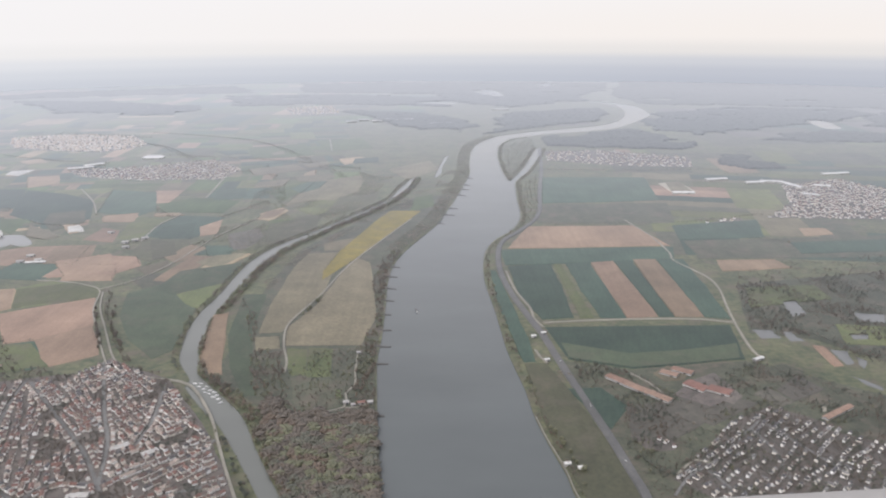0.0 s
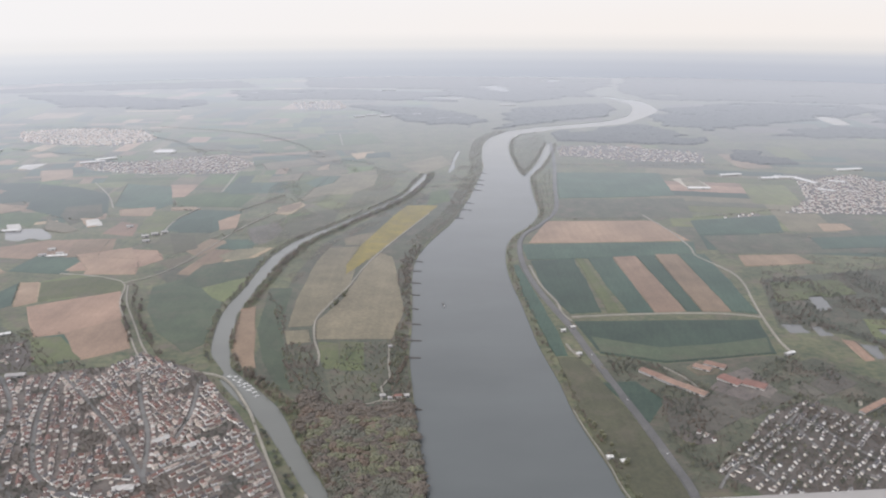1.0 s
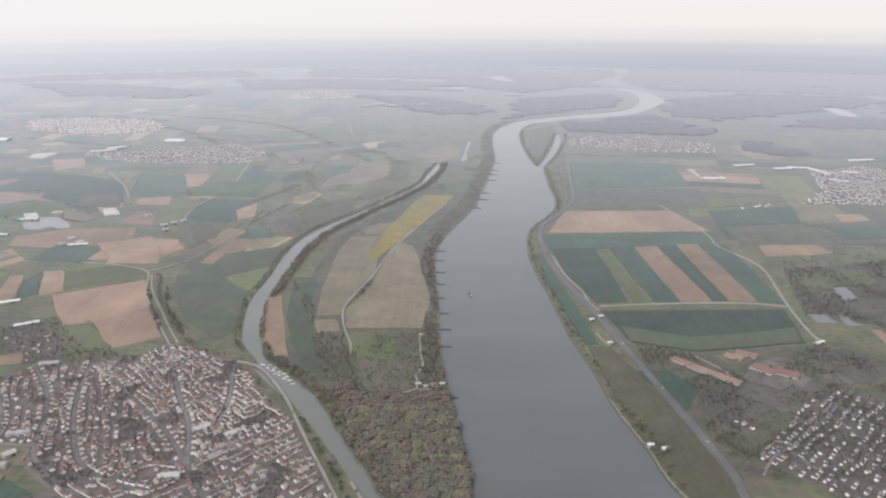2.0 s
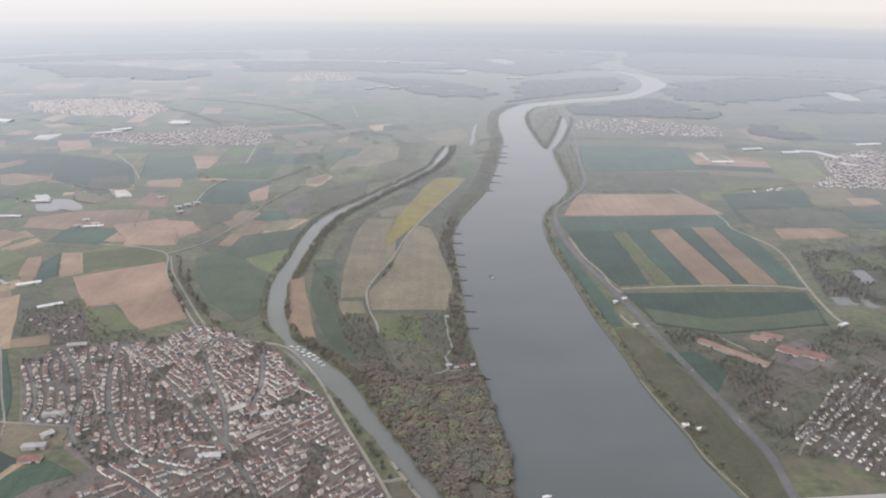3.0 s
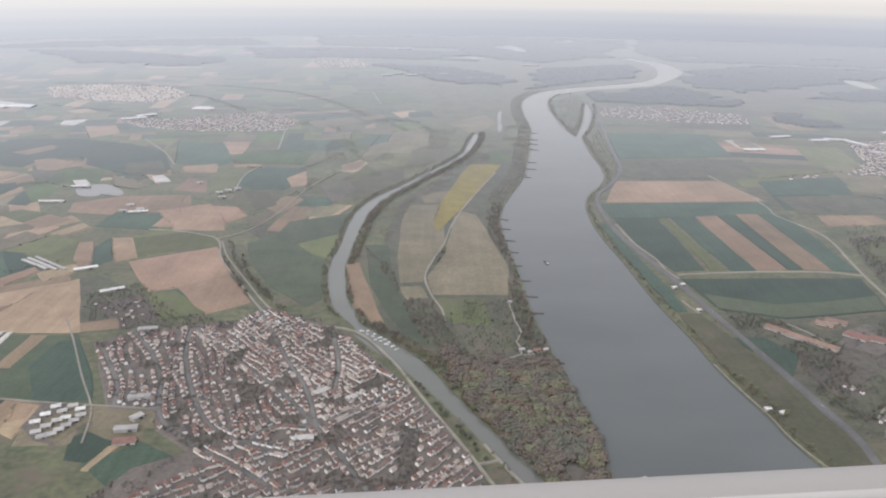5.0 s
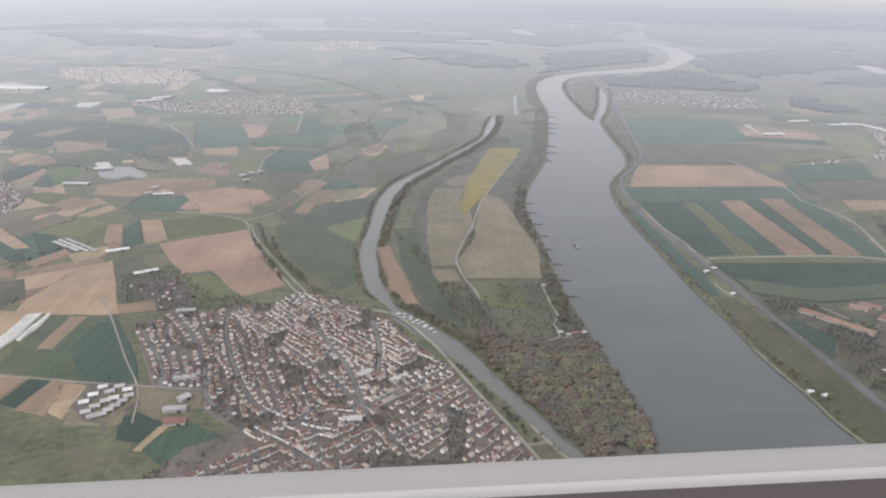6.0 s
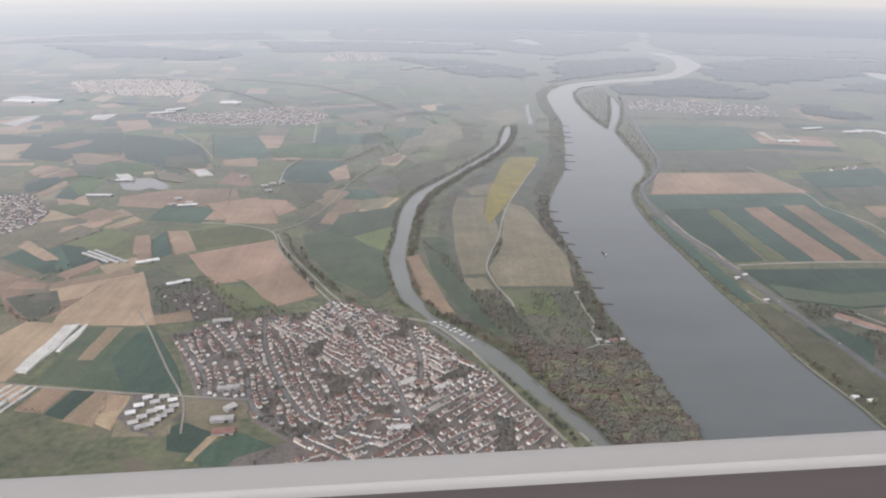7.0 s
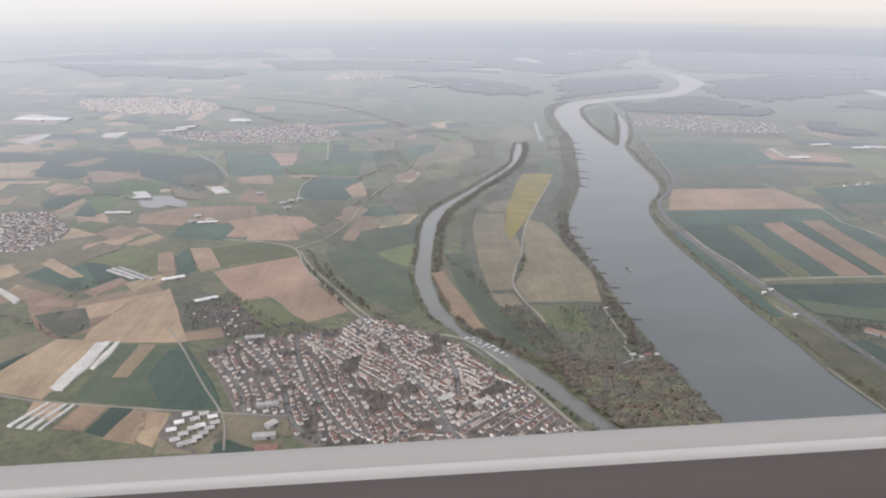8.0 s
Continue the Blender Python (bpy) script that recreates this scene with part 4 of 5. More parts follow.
def scatter(outline, spacing, seed, keep=1.0, patchy=0.0):
    """Uneven points inside an outline, clear of water and tilled fields; patchy: metres between clusters, if any."""
    rng = random.Random(seed)
    xs, ys = [p[0] for p in outline], [p[1] for p in outline]
    out = []
    y = min(ys)
    while y < max(ys):
        x = min(xs)
        while x < max(xs):
            p = (x + rng.uniform(-0.5, 0.5) * spacing, y + rng.uniform(-0.5, 0.5) * spacing)
            if rng.random() < keep and inside(p, outline) and not any(inside(p, loop) for loop in (*waters, *CLEAR)):
                if not patchy or noise.noise(Vector((p[0] / patchy, p[1] / patchy, seed * 3.7))) > 0.02:
                    out.append(p)
            x += spacing
        y += spacing
    return out


def beside(line, near, far, spacing, seed, keep=1.0):
    """Uneven points in a strip beside a line, near to far metres to its left (minus: right)."""
    rng = random.Random(seed)
    out = []
    for (x1, y1), (x2, y2) in zip(line, line[1:]):
        d = Vector((x2 - x1, y2 - y1))
        n = d.length * abs(far - near) / spacing ** 2
        for _ in range(int(n) + (rng.random() < n % 1)):
            s, o = rng.random(), rng.uniform(near, far)
            side = Vector((-d.y, d.x)).normalized() * o
            p = (x1 + d.x * s + side.x, y1 + d.y * s + side.y)
            if rng.random() < keep and not any(inside(p, loop) for loop in (*waters, *CLEAR)):
                out.append(p)
    return out


WINTER = {"brown": 5, "rust": 1.5, "olive": 2.5, "dark": 1}
BANK = {"brown": 4, "rust": 1, "olive": 3, "grey": 2}
ISLAND_WOOD = [(-168, 646), (-163, 665), (-147, 640), (-129, 625), (-117, 642), (-99, 625), (-86, 639), (-65, 640), (-56, 569), (-49, 505)] + [(-56, 460), (-45, 340), (-58, 340), (-88, 440)] + [(-119, 505), (-138, 553), (-155, 593)]
field("wood", ISLAND_WOOD, "leaf-strewn floor of the island wood", "field")
grow("woodland", [p for p in scatter(ISLAND_WOOD, 4.8, 1) if p[1] > 610], {"olive": 0.6, "brown": 6, "rust": 3}, 4.0, "brown budding riverside wood on the island", 1, FULL_CROWNS, broad=2.8)
grow("woodland", [p for p in scatter(ISLAND_WOOD, 4.8, 1) if p[1] <= 610], {"grey": 4, "brown": 3, "olive": 2, "rust": 1}, 4.0, "grey-green willow wood on the island", 61, FULL_CROWNS, broad=2.8)
grow("woodland", [p for p in beside(LEFT_BANK, 2, 21, 5.0, 2) if p[1] < 1150], {"brown": 4, "rust": 2, "olive": 3, "grey": 1}, 4.4, "brown budding trees along the river bank", 2)
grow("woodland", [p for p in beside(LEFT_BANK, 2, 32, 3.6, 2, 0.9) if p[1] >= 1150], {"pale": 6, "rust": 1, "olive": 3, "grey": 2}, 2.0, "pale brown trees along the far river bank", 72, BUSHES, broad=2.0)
grow("woodland", beside(CHANNEL_EAST, -0.6, -14, 3.7, 3), {"brown": 3, "rust": 1.5, "olive": 3, "dark": 1}, 4.6, "brown and rusty trees along the side channel", 3)
random.seed(6)
grow("woodland", [p for p in beside(CHANNEL_WEST, 0.8, 7, 4.2, 4, 0.9) if p[1] > 735 or random.random() < 0.3], {"brown": 3, "olive": 3, "dark": 2}, 4.2, "mixed trees on the village bank of the channel", 4)
grow("woodland", [p for p in beside(RIGHT_BANK, 2, 10, 4.8, 5, 0.8) if p[1] < 1150], BANK, 3.6, "brown trees along the dike side of the river", 5)
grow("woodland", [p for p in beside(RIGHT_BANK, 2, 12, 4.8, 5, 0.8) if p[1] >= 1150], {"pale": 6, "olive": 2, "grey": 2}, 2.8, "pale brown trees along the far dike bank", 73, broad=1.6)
grow("woodland", scatter([(-148, 646), (-115, 632), (-96, 639), (-68, 646), (-68, 664), (-95, 632), (-135, 629), (-161, 633)], 4.0, 26, 0.7), {"brown": 4, "rust": 2, "olive": 2}, 4.2, "ragged edge of the island wood", 26)
grow("woodland", scatter([(-210, 774), (-173, 769), (-153, 683), (-136, 635), (-163, 629), (-183, 671)], 5.0, 6, 0.8), WINTER, 4.5, "loose scrub wood on the island", 6)
grow("woodland", scatter([(-269, 959), (-221, 877), (-206, 777), (-248, 906)], 5.5, 7, 0.7), WINTER, 4.2, "loose scrub on the island meadows", 7)
grow("woodland", scatter([(-144, 769), (-80, 779), (-69, 657), (-131, 638), (-145, 683)], 4.6, 8, 0.62), {"olive": 5, "dark": 2, "brown": 3, "grey": 1}, 3.0, "scattered orchard trees round the island farm", 8)
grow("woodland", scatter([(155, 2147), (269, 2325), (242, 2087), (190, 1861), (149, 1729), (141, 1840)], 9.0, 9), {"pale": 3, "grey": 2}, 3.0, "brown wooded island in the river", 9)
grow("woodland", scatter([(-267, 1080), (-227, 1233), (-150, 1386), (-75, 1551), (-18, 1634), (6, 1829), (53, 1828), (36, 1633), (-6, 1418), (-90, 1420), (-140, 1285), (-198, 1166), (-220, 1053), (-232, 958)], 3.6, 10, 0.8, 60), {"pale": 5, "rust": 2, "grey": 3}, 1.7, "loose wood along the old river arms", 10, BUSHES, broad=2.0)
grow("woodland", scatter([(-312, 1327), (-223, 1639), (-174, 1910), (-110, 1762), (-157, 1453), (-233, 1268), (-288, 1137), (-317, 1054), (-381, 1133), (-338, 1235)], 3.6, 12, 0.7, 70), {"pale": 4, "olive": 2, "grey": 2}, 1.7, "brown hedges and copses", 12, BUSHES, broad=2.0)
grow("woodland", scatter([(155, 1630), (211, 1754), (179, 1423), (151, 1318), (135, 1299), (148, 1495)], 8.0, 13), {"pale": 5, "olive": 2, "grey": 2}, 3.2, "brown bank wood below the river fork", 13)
grow("woodland", scatter([(126, 756), (184, 723), (219, 667), (316, 742), (413, 665), (325, 502), (159, 503), (147, 605)], 4.4, 14, 0.9, 28), {"brown": 4, "dark": 3, "grey": 2, "olive": 2}, 3.8, "scattered trees and scrub round the eastern gardens", 14)
grow("shrubs", scatter([(126, 756), (184, 723), (219, 667), (316, 742), (413, 665), (325, 502), (159, 503), (147, 605)], 3.2, 64, 0.75, 11), {"brown": 5, "dark": 3, "rust": 1}, 2.4, "low brown shrubs of the eastern gardens", 64, BUSHES, "shrubs", 1.3)
grow("shrubs", scatter([(416, 1069), (661, 1121), (440, 714), (400, 785), (345, 818)], 4.2, 65, 0.75, 16), {"brown": 5, "dark": 3}, 2.8, "low brown shrubs round the ponds", 65, BUSHES, "shrubs", 1.3)
grow("woodland", scatter([(385, 983), (617, 1040), (447, 727), (407, 801), (351, 834)], 5.5, 15, 0.85, 40), {"brown": 4, "dark": 3, "grey": 1}, 4.2, "brown scrub between the ponds", 15)
grow("woodland", scatter([(-388, 1586), (-381, 1771), (-330, 1558), (-330, 1411), (-367, 1434)], 3.6, 18, 0.8, 50), {"pale": 4, "grey": 2}, 1.7, "brown copse along an old river arm", 18, BUSHES, broad=2.0)
grow("woodland", scatter([(-390, 1298), (-313, 1326), (-298, 1188), (-337, 1155), (-376, 1234)], 3.6, 19, 0.8, 50), {"pale": 4, "rust": 1, "grey": 2}, 1.7, "brown loose copse on the plain", 19, BUSHES, broad=2.0)
grow("woodland", scatter([(-549, 786), (-497, 827), (-446, 754), (-395, 724), (-360, 710), (-436, 698), (-480, 699), (-523, 712)], 4.2, 16, 0.7), {"dark": 2, "brown": 4, "olive": 2}, 3.0, "garden trees and hedges north of the village", 16)
grow("woodland", beside(smooth([(-440, 966), (-416, 891), (-382, 825), (-353, 775), (-321, 730), (-287, 711)]), 2, 7, 4.0, 17, 0.8), {"olive": 3, "brown": 3, "dark": 1}, 4.0, "trees along the village dike", 17)
for i, (line, far) in enumerate((
        ([(-852, 1159), (-833, 1262), (-760, 1236), (-650, 1167), (-591, 1174)], 8), ([(-669, 757), (-673, 838), (-621, 894), (-579, 913)], 9), ([(-563, 1055), (-513, 1082), (-438, 1067), (-399, 1172), (-342, 1318), (-294, 1501)], 16),
        ([(-550, 1451), (-497, 1382), (-414, 1360), (-338, 1501)], 12), ([(-835, 1452), (-692, 1319), (-610, 1339)], 7), ([(-431, 1885), (-341, 1612), (-315, 1451)], 18),
        ([(233, 1823), (415, 1804), (602, 1813), (669, 1742)], 14), ([(165, 1306), (248, 1308), (317, 1311)], 5), ([(405, 1313), (516, 1351), (574, 1371)], 9),
        ([(447, 1293), (546, 1185), (677, 1151)], 6), ([(-189, 633), (-161, 622), (-141, 629), (-105, 623)], 4), ([(-169, 655), (-140, 646), (-102, 666)], 4), ([(-183, 593), (-151, 603), (-117, 595)], 5), ([(-155, 748), (-153, 694), (-148, 646)], 4), ([(-140, 771), (-93, 778)], 3), ([(104, 725), (128, 708), (153, 664), (191, 636), (220, 609)], 4), ([(171, 652), (180, 609), (209, 584), (241, 570)], 5), ([(274, 714), (304, 695), (339, 688)], 5), ([(-723, 2052), (-406, 1957), (-195, 1835)], 18), ([(-1178, 2066), (-984, 1974), (-822, 1928)], 16),
        ([(-924, 2490), (-556, 2297), (-314, 1914), (-175, 1638)], 22), ([(-728, 758), (-683, 735), (-640, 701), (-629, 742)], 8), ([(-1036, 2369), (-799, 2202), (-535, 1845), (-426, 1809)], 22), ([(-1324, 2466), (-1135, 2469), (-886, 2371)], 25), ([(-712, 925), (-690, 958), (-666, 996)], 5))):
    grow("hedgerow", beside(smooth(line), -far / 2, far / 2, 5.0, 40 + i, 0.8 if far < 14 else 0.45), {"brown": 2, "pale": 3, "dark": 1, "olive": 2, "grey": 2}, 2.7, "brown hedge and trees between fields", 40 + i, category="hedge", broad=1.3)


def canopy(outline, cell, seed):
    """A closed far wood: one uneven roof of crowns over the outline, falling to the ground at its edge."""
    rng = random.Random(seed)
    xs, ys = [p[0] for p in outline], [p[1] for p in outline]
    nx, ny = int((max(xs) - min(xs)) / cell) + 1, int((max(ys) - min(ys)) / cell) + 1
    index, verts, faces = {}, [], []
    for i in range(nx):
        for j in range(ny):
            p = (min(xs) + (i + rng.uniform(-0.35, 0.35)) * cell, min(ys) + (j + rng.uniform(-0.35, 0.35)) * cell)
            q = Vector(p) + Vector(noise.noise_vector(Vector((p[0] / 90, p[1] / 90, seed))).xy) * 60
            if inside(q, outline) and noise.noise(Vector((p[0] / 150, p[1] / 110, seed + 5))) > -0.6 and not any(inside(p, loop) for loop in waters):
                index[(i, j)] = len(verts)
                verts.append((*p, rng.uniform(2.6, 5.2)))
    for i, j in list(index):
        ring = [(i, j), (i + 1, j), (i + 1, j + 1), (i, j + 1)]
        if all(k in index for k in ring):
            faces.append([index[k] for k in ring])
    seen = {(f[k], f[(k + 1) % 4]) for f in faces for k in range(4)}
    for p in {p for p, q in seen if (q, p) not in seen}:
        verts[p] = (*verts[p][:2], 0.3)
    ob = mesh_object("far_wood", verts, faces, [LEAVES["far"]])
    return tagged(ob, "dark distant wood on the plain", "forest", "", "stuff")


# far woods stand as low closed canopies
for i, (outline, gap) in enumerate((
        ([(112, 2390), (246, 2986), (473, 3072), (623, 3167), (619, 2880), (537, 2718), (265, 2539)], 16), ([(795, 2962), (1156, 3142), (1546, 3023), (1576, 2838), (1127, 2547), (777, 2366), (637, 2566)], 18),
        ([(294, 2324), (609, 2525), (724, 2200), (669, 2073), (457, 2138), (287, 2143)], 14), ([(-1023, 3741), (-441, 3766), (89, 3545), (35, 3195), (-534, 3333), (-843, 3237)], 24), ([(-1919, 3522), (-1458, 3498), (-937, 3241), (-1025, 2951), (-1501, 3064)], 24),
        ([(-411, 3113), (-96, 3002), (128, 2734), (80, 2453), (-159, 2596)], 18), ([(664, 2055), (794, 2006), (811, 1808), (681, 1811)], 16),
        ([(800, 3250), (1250, 3180), (1600, 3060), (2450, 2700), (3000, 3000), (2600, 3750), (1700, 4400), (1000, 4550), (760, 3700)], 34), ([(1350, 2560), (1700, 2450), (2300, 2250), (2700, 2550), (2300, 2750), (1620, 2950)], 28),
        ([(860, 2230), (1300, 2180), (1500, 2330), (1150, 2480)], 22), ([(250, 3150), (640, 3420), (600, 3700), (0, 3900), (-50, 3480)], 28),
        ([(-700, 3900), (-100, 3780), (550, 3560), (800, 3900), (900, 4350), (200, 4530), (-800, 4450)], 36), ([(-2300, 3500), (-1700, 3700), (-900, 3900), (-1100, 4300), (-2000, 3950)], 38))):
    canopy(outline, gap * 0.5, 90 + i)


def tree(seed, kind, height):
    """A single tree with its trunk, limbs and crown."""
    rng = random.Random(seed)
    root = new("tree")
    bm = bmesh.new()
    bmesh.ops.create_cone(bm, segments=7, radius1=height * 0.03, radius2=height * 0.014, depth=height * 0.5, matrix=Matrix.Translation((0, 0, height * 0.25)))
    part("trunk", bm, BARK, root)
    for i in range(4):
        bm = bmesh.new()
        m = Matrix.Translation((0, 0, height * 0.42)) @ Matrix.Rotation(i * 1.57 + rng.random(), 4, "Z") @ Matrix.Rotation(0.6, 4, "Y") @ Matrix.Translation((0, 0, height * 0.16))
        bmesh.ops.create_cone(bm, segments=5, radius1=height * 0.012, radius2=height * 0.004, depth=height * 0.32, matrix=m)
        part("limb", bm, BARK, root)
    v, f, s = crown_template(rng, 46, False)
    crown = big_mesh("crown", v * height, f, s * 0, [LEAVES[kind]])
    crown.parent = root
    return root


lone = {"olive": tree(21, "olive", 4.6), "brown": tree(22, "brown", 5.0), "dark": tree(23, "dark", 4.2)}
WORDS = {"olive": "young olive-green tree beside a track", "brown": "budding brown tree beside a track", "dark": "dark green tree beside gardens"}
rng = random.Random(5)
first = set()
for line, off, kind in (([(-145, 1027), (-157, 946), (-173, 877), (-179, 832)], 3, "olive"), ([(-429, 912), (-397, 843), (-369, 783)], -4, "brown"), ([(-195, 593), (-173, 547), (-155, 507), (-139, 471)], 5, "dark"),
                        ([(89, 605), (101, 555), (107, 527)], 3, "olive"), ([(-407, 919), (-380, 844), (-345, 786)], -4, "brown"),
                        ([(-428, 487), (-403, 467), (-386, 454)], 4, "dark")):
    for p in beside(smooth(line), off - 1.5, off + 1.5, 5.0, hash(off) + 9):
        m = pose(p[0], p[1], 0, 0, 0, rng.uniform(0, 360)) @ Matrix.Diagonal((*[rng.uniform(0.7, 1.25)] * 3, 1))
        if kind in first:
            ob = copy_thing(lone[kind], m)
            ob.matrix_basis = m
        else:
            first.add(kind)
            ob = lone[kind]
            ob.matrix_basis = m
        tagged(ob, WORDS[kind], "tree", "trees beside tracks and gardens")

# low hedges and field margins along some of the field edges
def margins(seed, share, pitch):
    rng = random.Random(seed)
    out = []
    for outline in CLEAR:
        for (x1, y1), (x2, y2) in zip(outline, outline[1:] + outline[:1]):
            span = math.hypot(x2 - x1, y2 - y1)
            if rng.random() > share or span < 14:
                continue
            for k in range(int(span / pitch)):
                s = (k + rng.random()) * pitch / span
                p = (x1 + (x2 - x1) * s + rng.uniform(-1.3, 1.3), y1 + (y2 - y1) * s + rng.uniform(-1.3, 1.3))
                if rng.random() < 0.85 and not any(inside(p, loop) for loop in waters):
                    out.append(p)
    return out


grow("hedges", margins(71, 0.2, 2.6), {"brown": 4, "dark": 3, "olive": 2}, 2.0, "low brown hedges along field edges", 71, BUSHES, "hedge", 1.2)


# ---- village ----
def box(bm, w, d, z0, z1, taper=1.0):
    lower = [bm.verts.new((x * w / 2, y * d / 2, z0)) for x, y in ((-1, -1), (1, -1), (1, 1), (-1, 1))]
    upper = [bm.verts.new((x * w / 2 * taper, y * d / 2 * taper, z1)) for x, y in ((-1, -1), (1, -1), (1, 1), (-1, 1))]
    bm.faces.new(upper)
    bm.faces.new(lower[::-1])
    for i in range(4):
        bm.faces.new((lower[i], lower[(i + 1) % 4], upper[(i + 1) % 4], upper[i]))


def gable_walls(w, d, h, ridge):
    bm = bmesh.new()
    v = [bm.verts.new(p) for p in ((-w / 2, -d / 2, 0), (w / 2, -d / 2, 0), (w / 2, d / 2, 0), (-w / 2, d / 2, 0),
                                   (-w / 2, -d / 2, h), (w / 2, -d / 2, h), (w / 2, d / 2, h), (-w / 2, d / 2, h), (-w / 2, 0, ridge), (w / 2, 0, ridge))]
    for f in ((0, 1, 5, 4), (2, 3, 7, 6), (1, 2, 6, 9, 5), (3, 0, 4, 8, 7), (3, 2, 1, 0)):
        bm.faces.new([v[i] for i in f])
    return bm


def gable_roof(w, d, h, ridge, over=0.22, thick=0.16):
    bm = bmesh.new()
    slope = (ridge - h) / (d / 2)
    w2, d2, low = w / 2 + over, d / 2 + over, h - over * slope
    ring = [(-d2, low), (0, ridge), (d2, low), (d2, low + thick), (0, ridge + thick), (-d2, low + thick)]
    a = [bm.verts.new((-w2, y, z)) for y, z in ring]
    b = [bm.verts.new((w2, y, z)) for y, z in ring]
    bm.faces.new((a[0], a[1], a[4], a[5]))
    bm.faces.new((a[1], a[2], a[3], a[4]))
    bm.faces.new((b[5], b[4], b[1], b[0]))
    bm.faces.new((b[4], b[3], b[2], b[1]))
    for i in range(6):
        j = (i + 1) % 6
        bm.faces.new((a[j], a[i], b[i], b[j]))
    return bm


GLASS = painted("dark_window", [(0.05, 0.055, 0.06)], rough=0.2)
HOUSE_SIZES = ((3.9, 3.1, 3.0, 4.0), (4.6, 3.2, 2.9, 3.9), (3.5, 3.4, 3.3, 4.3), (6.6, 3.2, 3.0, 3.9))


def house(w, d, h, ridge):
    root = new("house")
    wall = part("wall", gable_walls(w, d, h, ridge), WALL, root, "pale rendered wall")
    roof = part("roof", gable_roof(w, d, h, ridge), ROOF, root, "tiled gable roof")
    bm = bmesh.new()
    box(bm, 0.35, 0.35, ridge - 0.6, ridge + 0.55)
    bmesh.ops.translate(bm, verts=bm.verts, vec=(w * 0.22, 0.3, 0))
    part("chimney", bm, BRICK, roof, "brick chimney")
    for x in (-w * 0.27, w * 0.27):
        bm = bmesh.new()
        box(bm, 0.75, 0.08, 0.9, 1.8)
        bmesh.ops.translate(bm, verts=bm.verts, vec=(x, -d / 2 - 0.03, 0))
        part("window", bm, GLASS, wall, "dark window")
    return root


# far towns' clay roofs, haze and sun painted in as paler colours
HAZED_ROOFS = painted("hazed_clay_roofs", [(0.64, 0.51, 0.42), (0.56, 0.49, 0.43), (0.40, 0.29, 0.23), (0.72, 0.66, 0.59)], by="island")


def many_houses(name, spots, label, seed, scale=1.0, roofs=ROOFS):
    """Houses too many or too far to tell apart, as one stretch of roofs and walls."""
    rng = random.Random(seed)
    verts, faces, slots = [], [], []
    for x, y, a in spots:
        w, d, h, ridge = (q * scale * rng.uniform(0.85, 1.15) for q in rng.choice(HOUSE_SIZES))
        c, s = math.cos(radians(a)), math.sin(radians(a))
        for make, slot in ((gable_walls, 0), (gable_roof, 1)):
            bm = make(w, d, h, max(ridge, h + 0.8))
            bm.verts.index_update()
            k = len(verts)
            verts += [(v.co.x * c - v.co.y * s + x, v.co.x * s + v.co.y * c + y, v.co.z) for v in bm.verts]
            faces += [[k + v.index for v in f.verts] for f in bm.faces]
            slots += [slot] * len(bm.faces)
            bm.free()
    ob = mesh_object(name, verts, faces, [WALLS, roofs], slots)
    return tagged(ob, label, "houses", "", "stuff")


def rows_of(outline, toward, pitch, gap, seed, keep=0.94):
    """House places in rows that run toward a plan direction."""
    rng = random.Random(seed)
    pitch, gap = pitch * 0.9, gap * 0.92
    d = (Vector(toward[1]) - Vector(toward[0])).normalized()
    angle = math.degrees(math.atan2(d.y, d.x))
    middle = sum((Vector(p) for p in outline), Vector((0, 0))) / len(outline)
    out = []
    for r in range(-40, 41):
        wave = rng.uniform(-0.8, 0.8)
        for k in range(-60, 61):
            if rng.random() > keep:
                continue
            bow = 1.5 * math.sin(k * 0.25 + r)
            p = middle + d * (k * pitch + rng.uniform(-0.9, 0.9)) + Vector((-d.y, d.x)) * (r * gap + wave + bow + rng.uniform(-0.7, 0.7))
            warp = noise.noise_vector(Vector((p.x / 38, p.y / 38, 2.0)))
            p = p + Vector((warp.x, warp.y)) * 4
            if inside(p, outline):
                out.append((p.x, p.y, angle + 12 * warp.z + rng.uniform(-6, 6) + (90 if rng.random() < 0.28 else 0)))
    return out


def along(line, offset, pitch, seed):
    """House places on one side of a street."""
    rng = random.Random(seed)
    out, left = [], 0.0
    pts = [Vector(p) for p in smooth(line, 3.0)]
    for a, b in zip(pts, pts[1:]):
        left += (b - a).length
        if left > pitch:
            left = rng.uniform(-0.6, 0.6)
            d = (b - a).normalized()
            q = b + Vector((-d.y, d.x)) * (offset + rng.uniform(-0.4, 0.4))
            out.append((q.x, q.y, math.degrees(math.atan2(d.y, d.x)) + rng.uniform(-5, 5)))
    return out


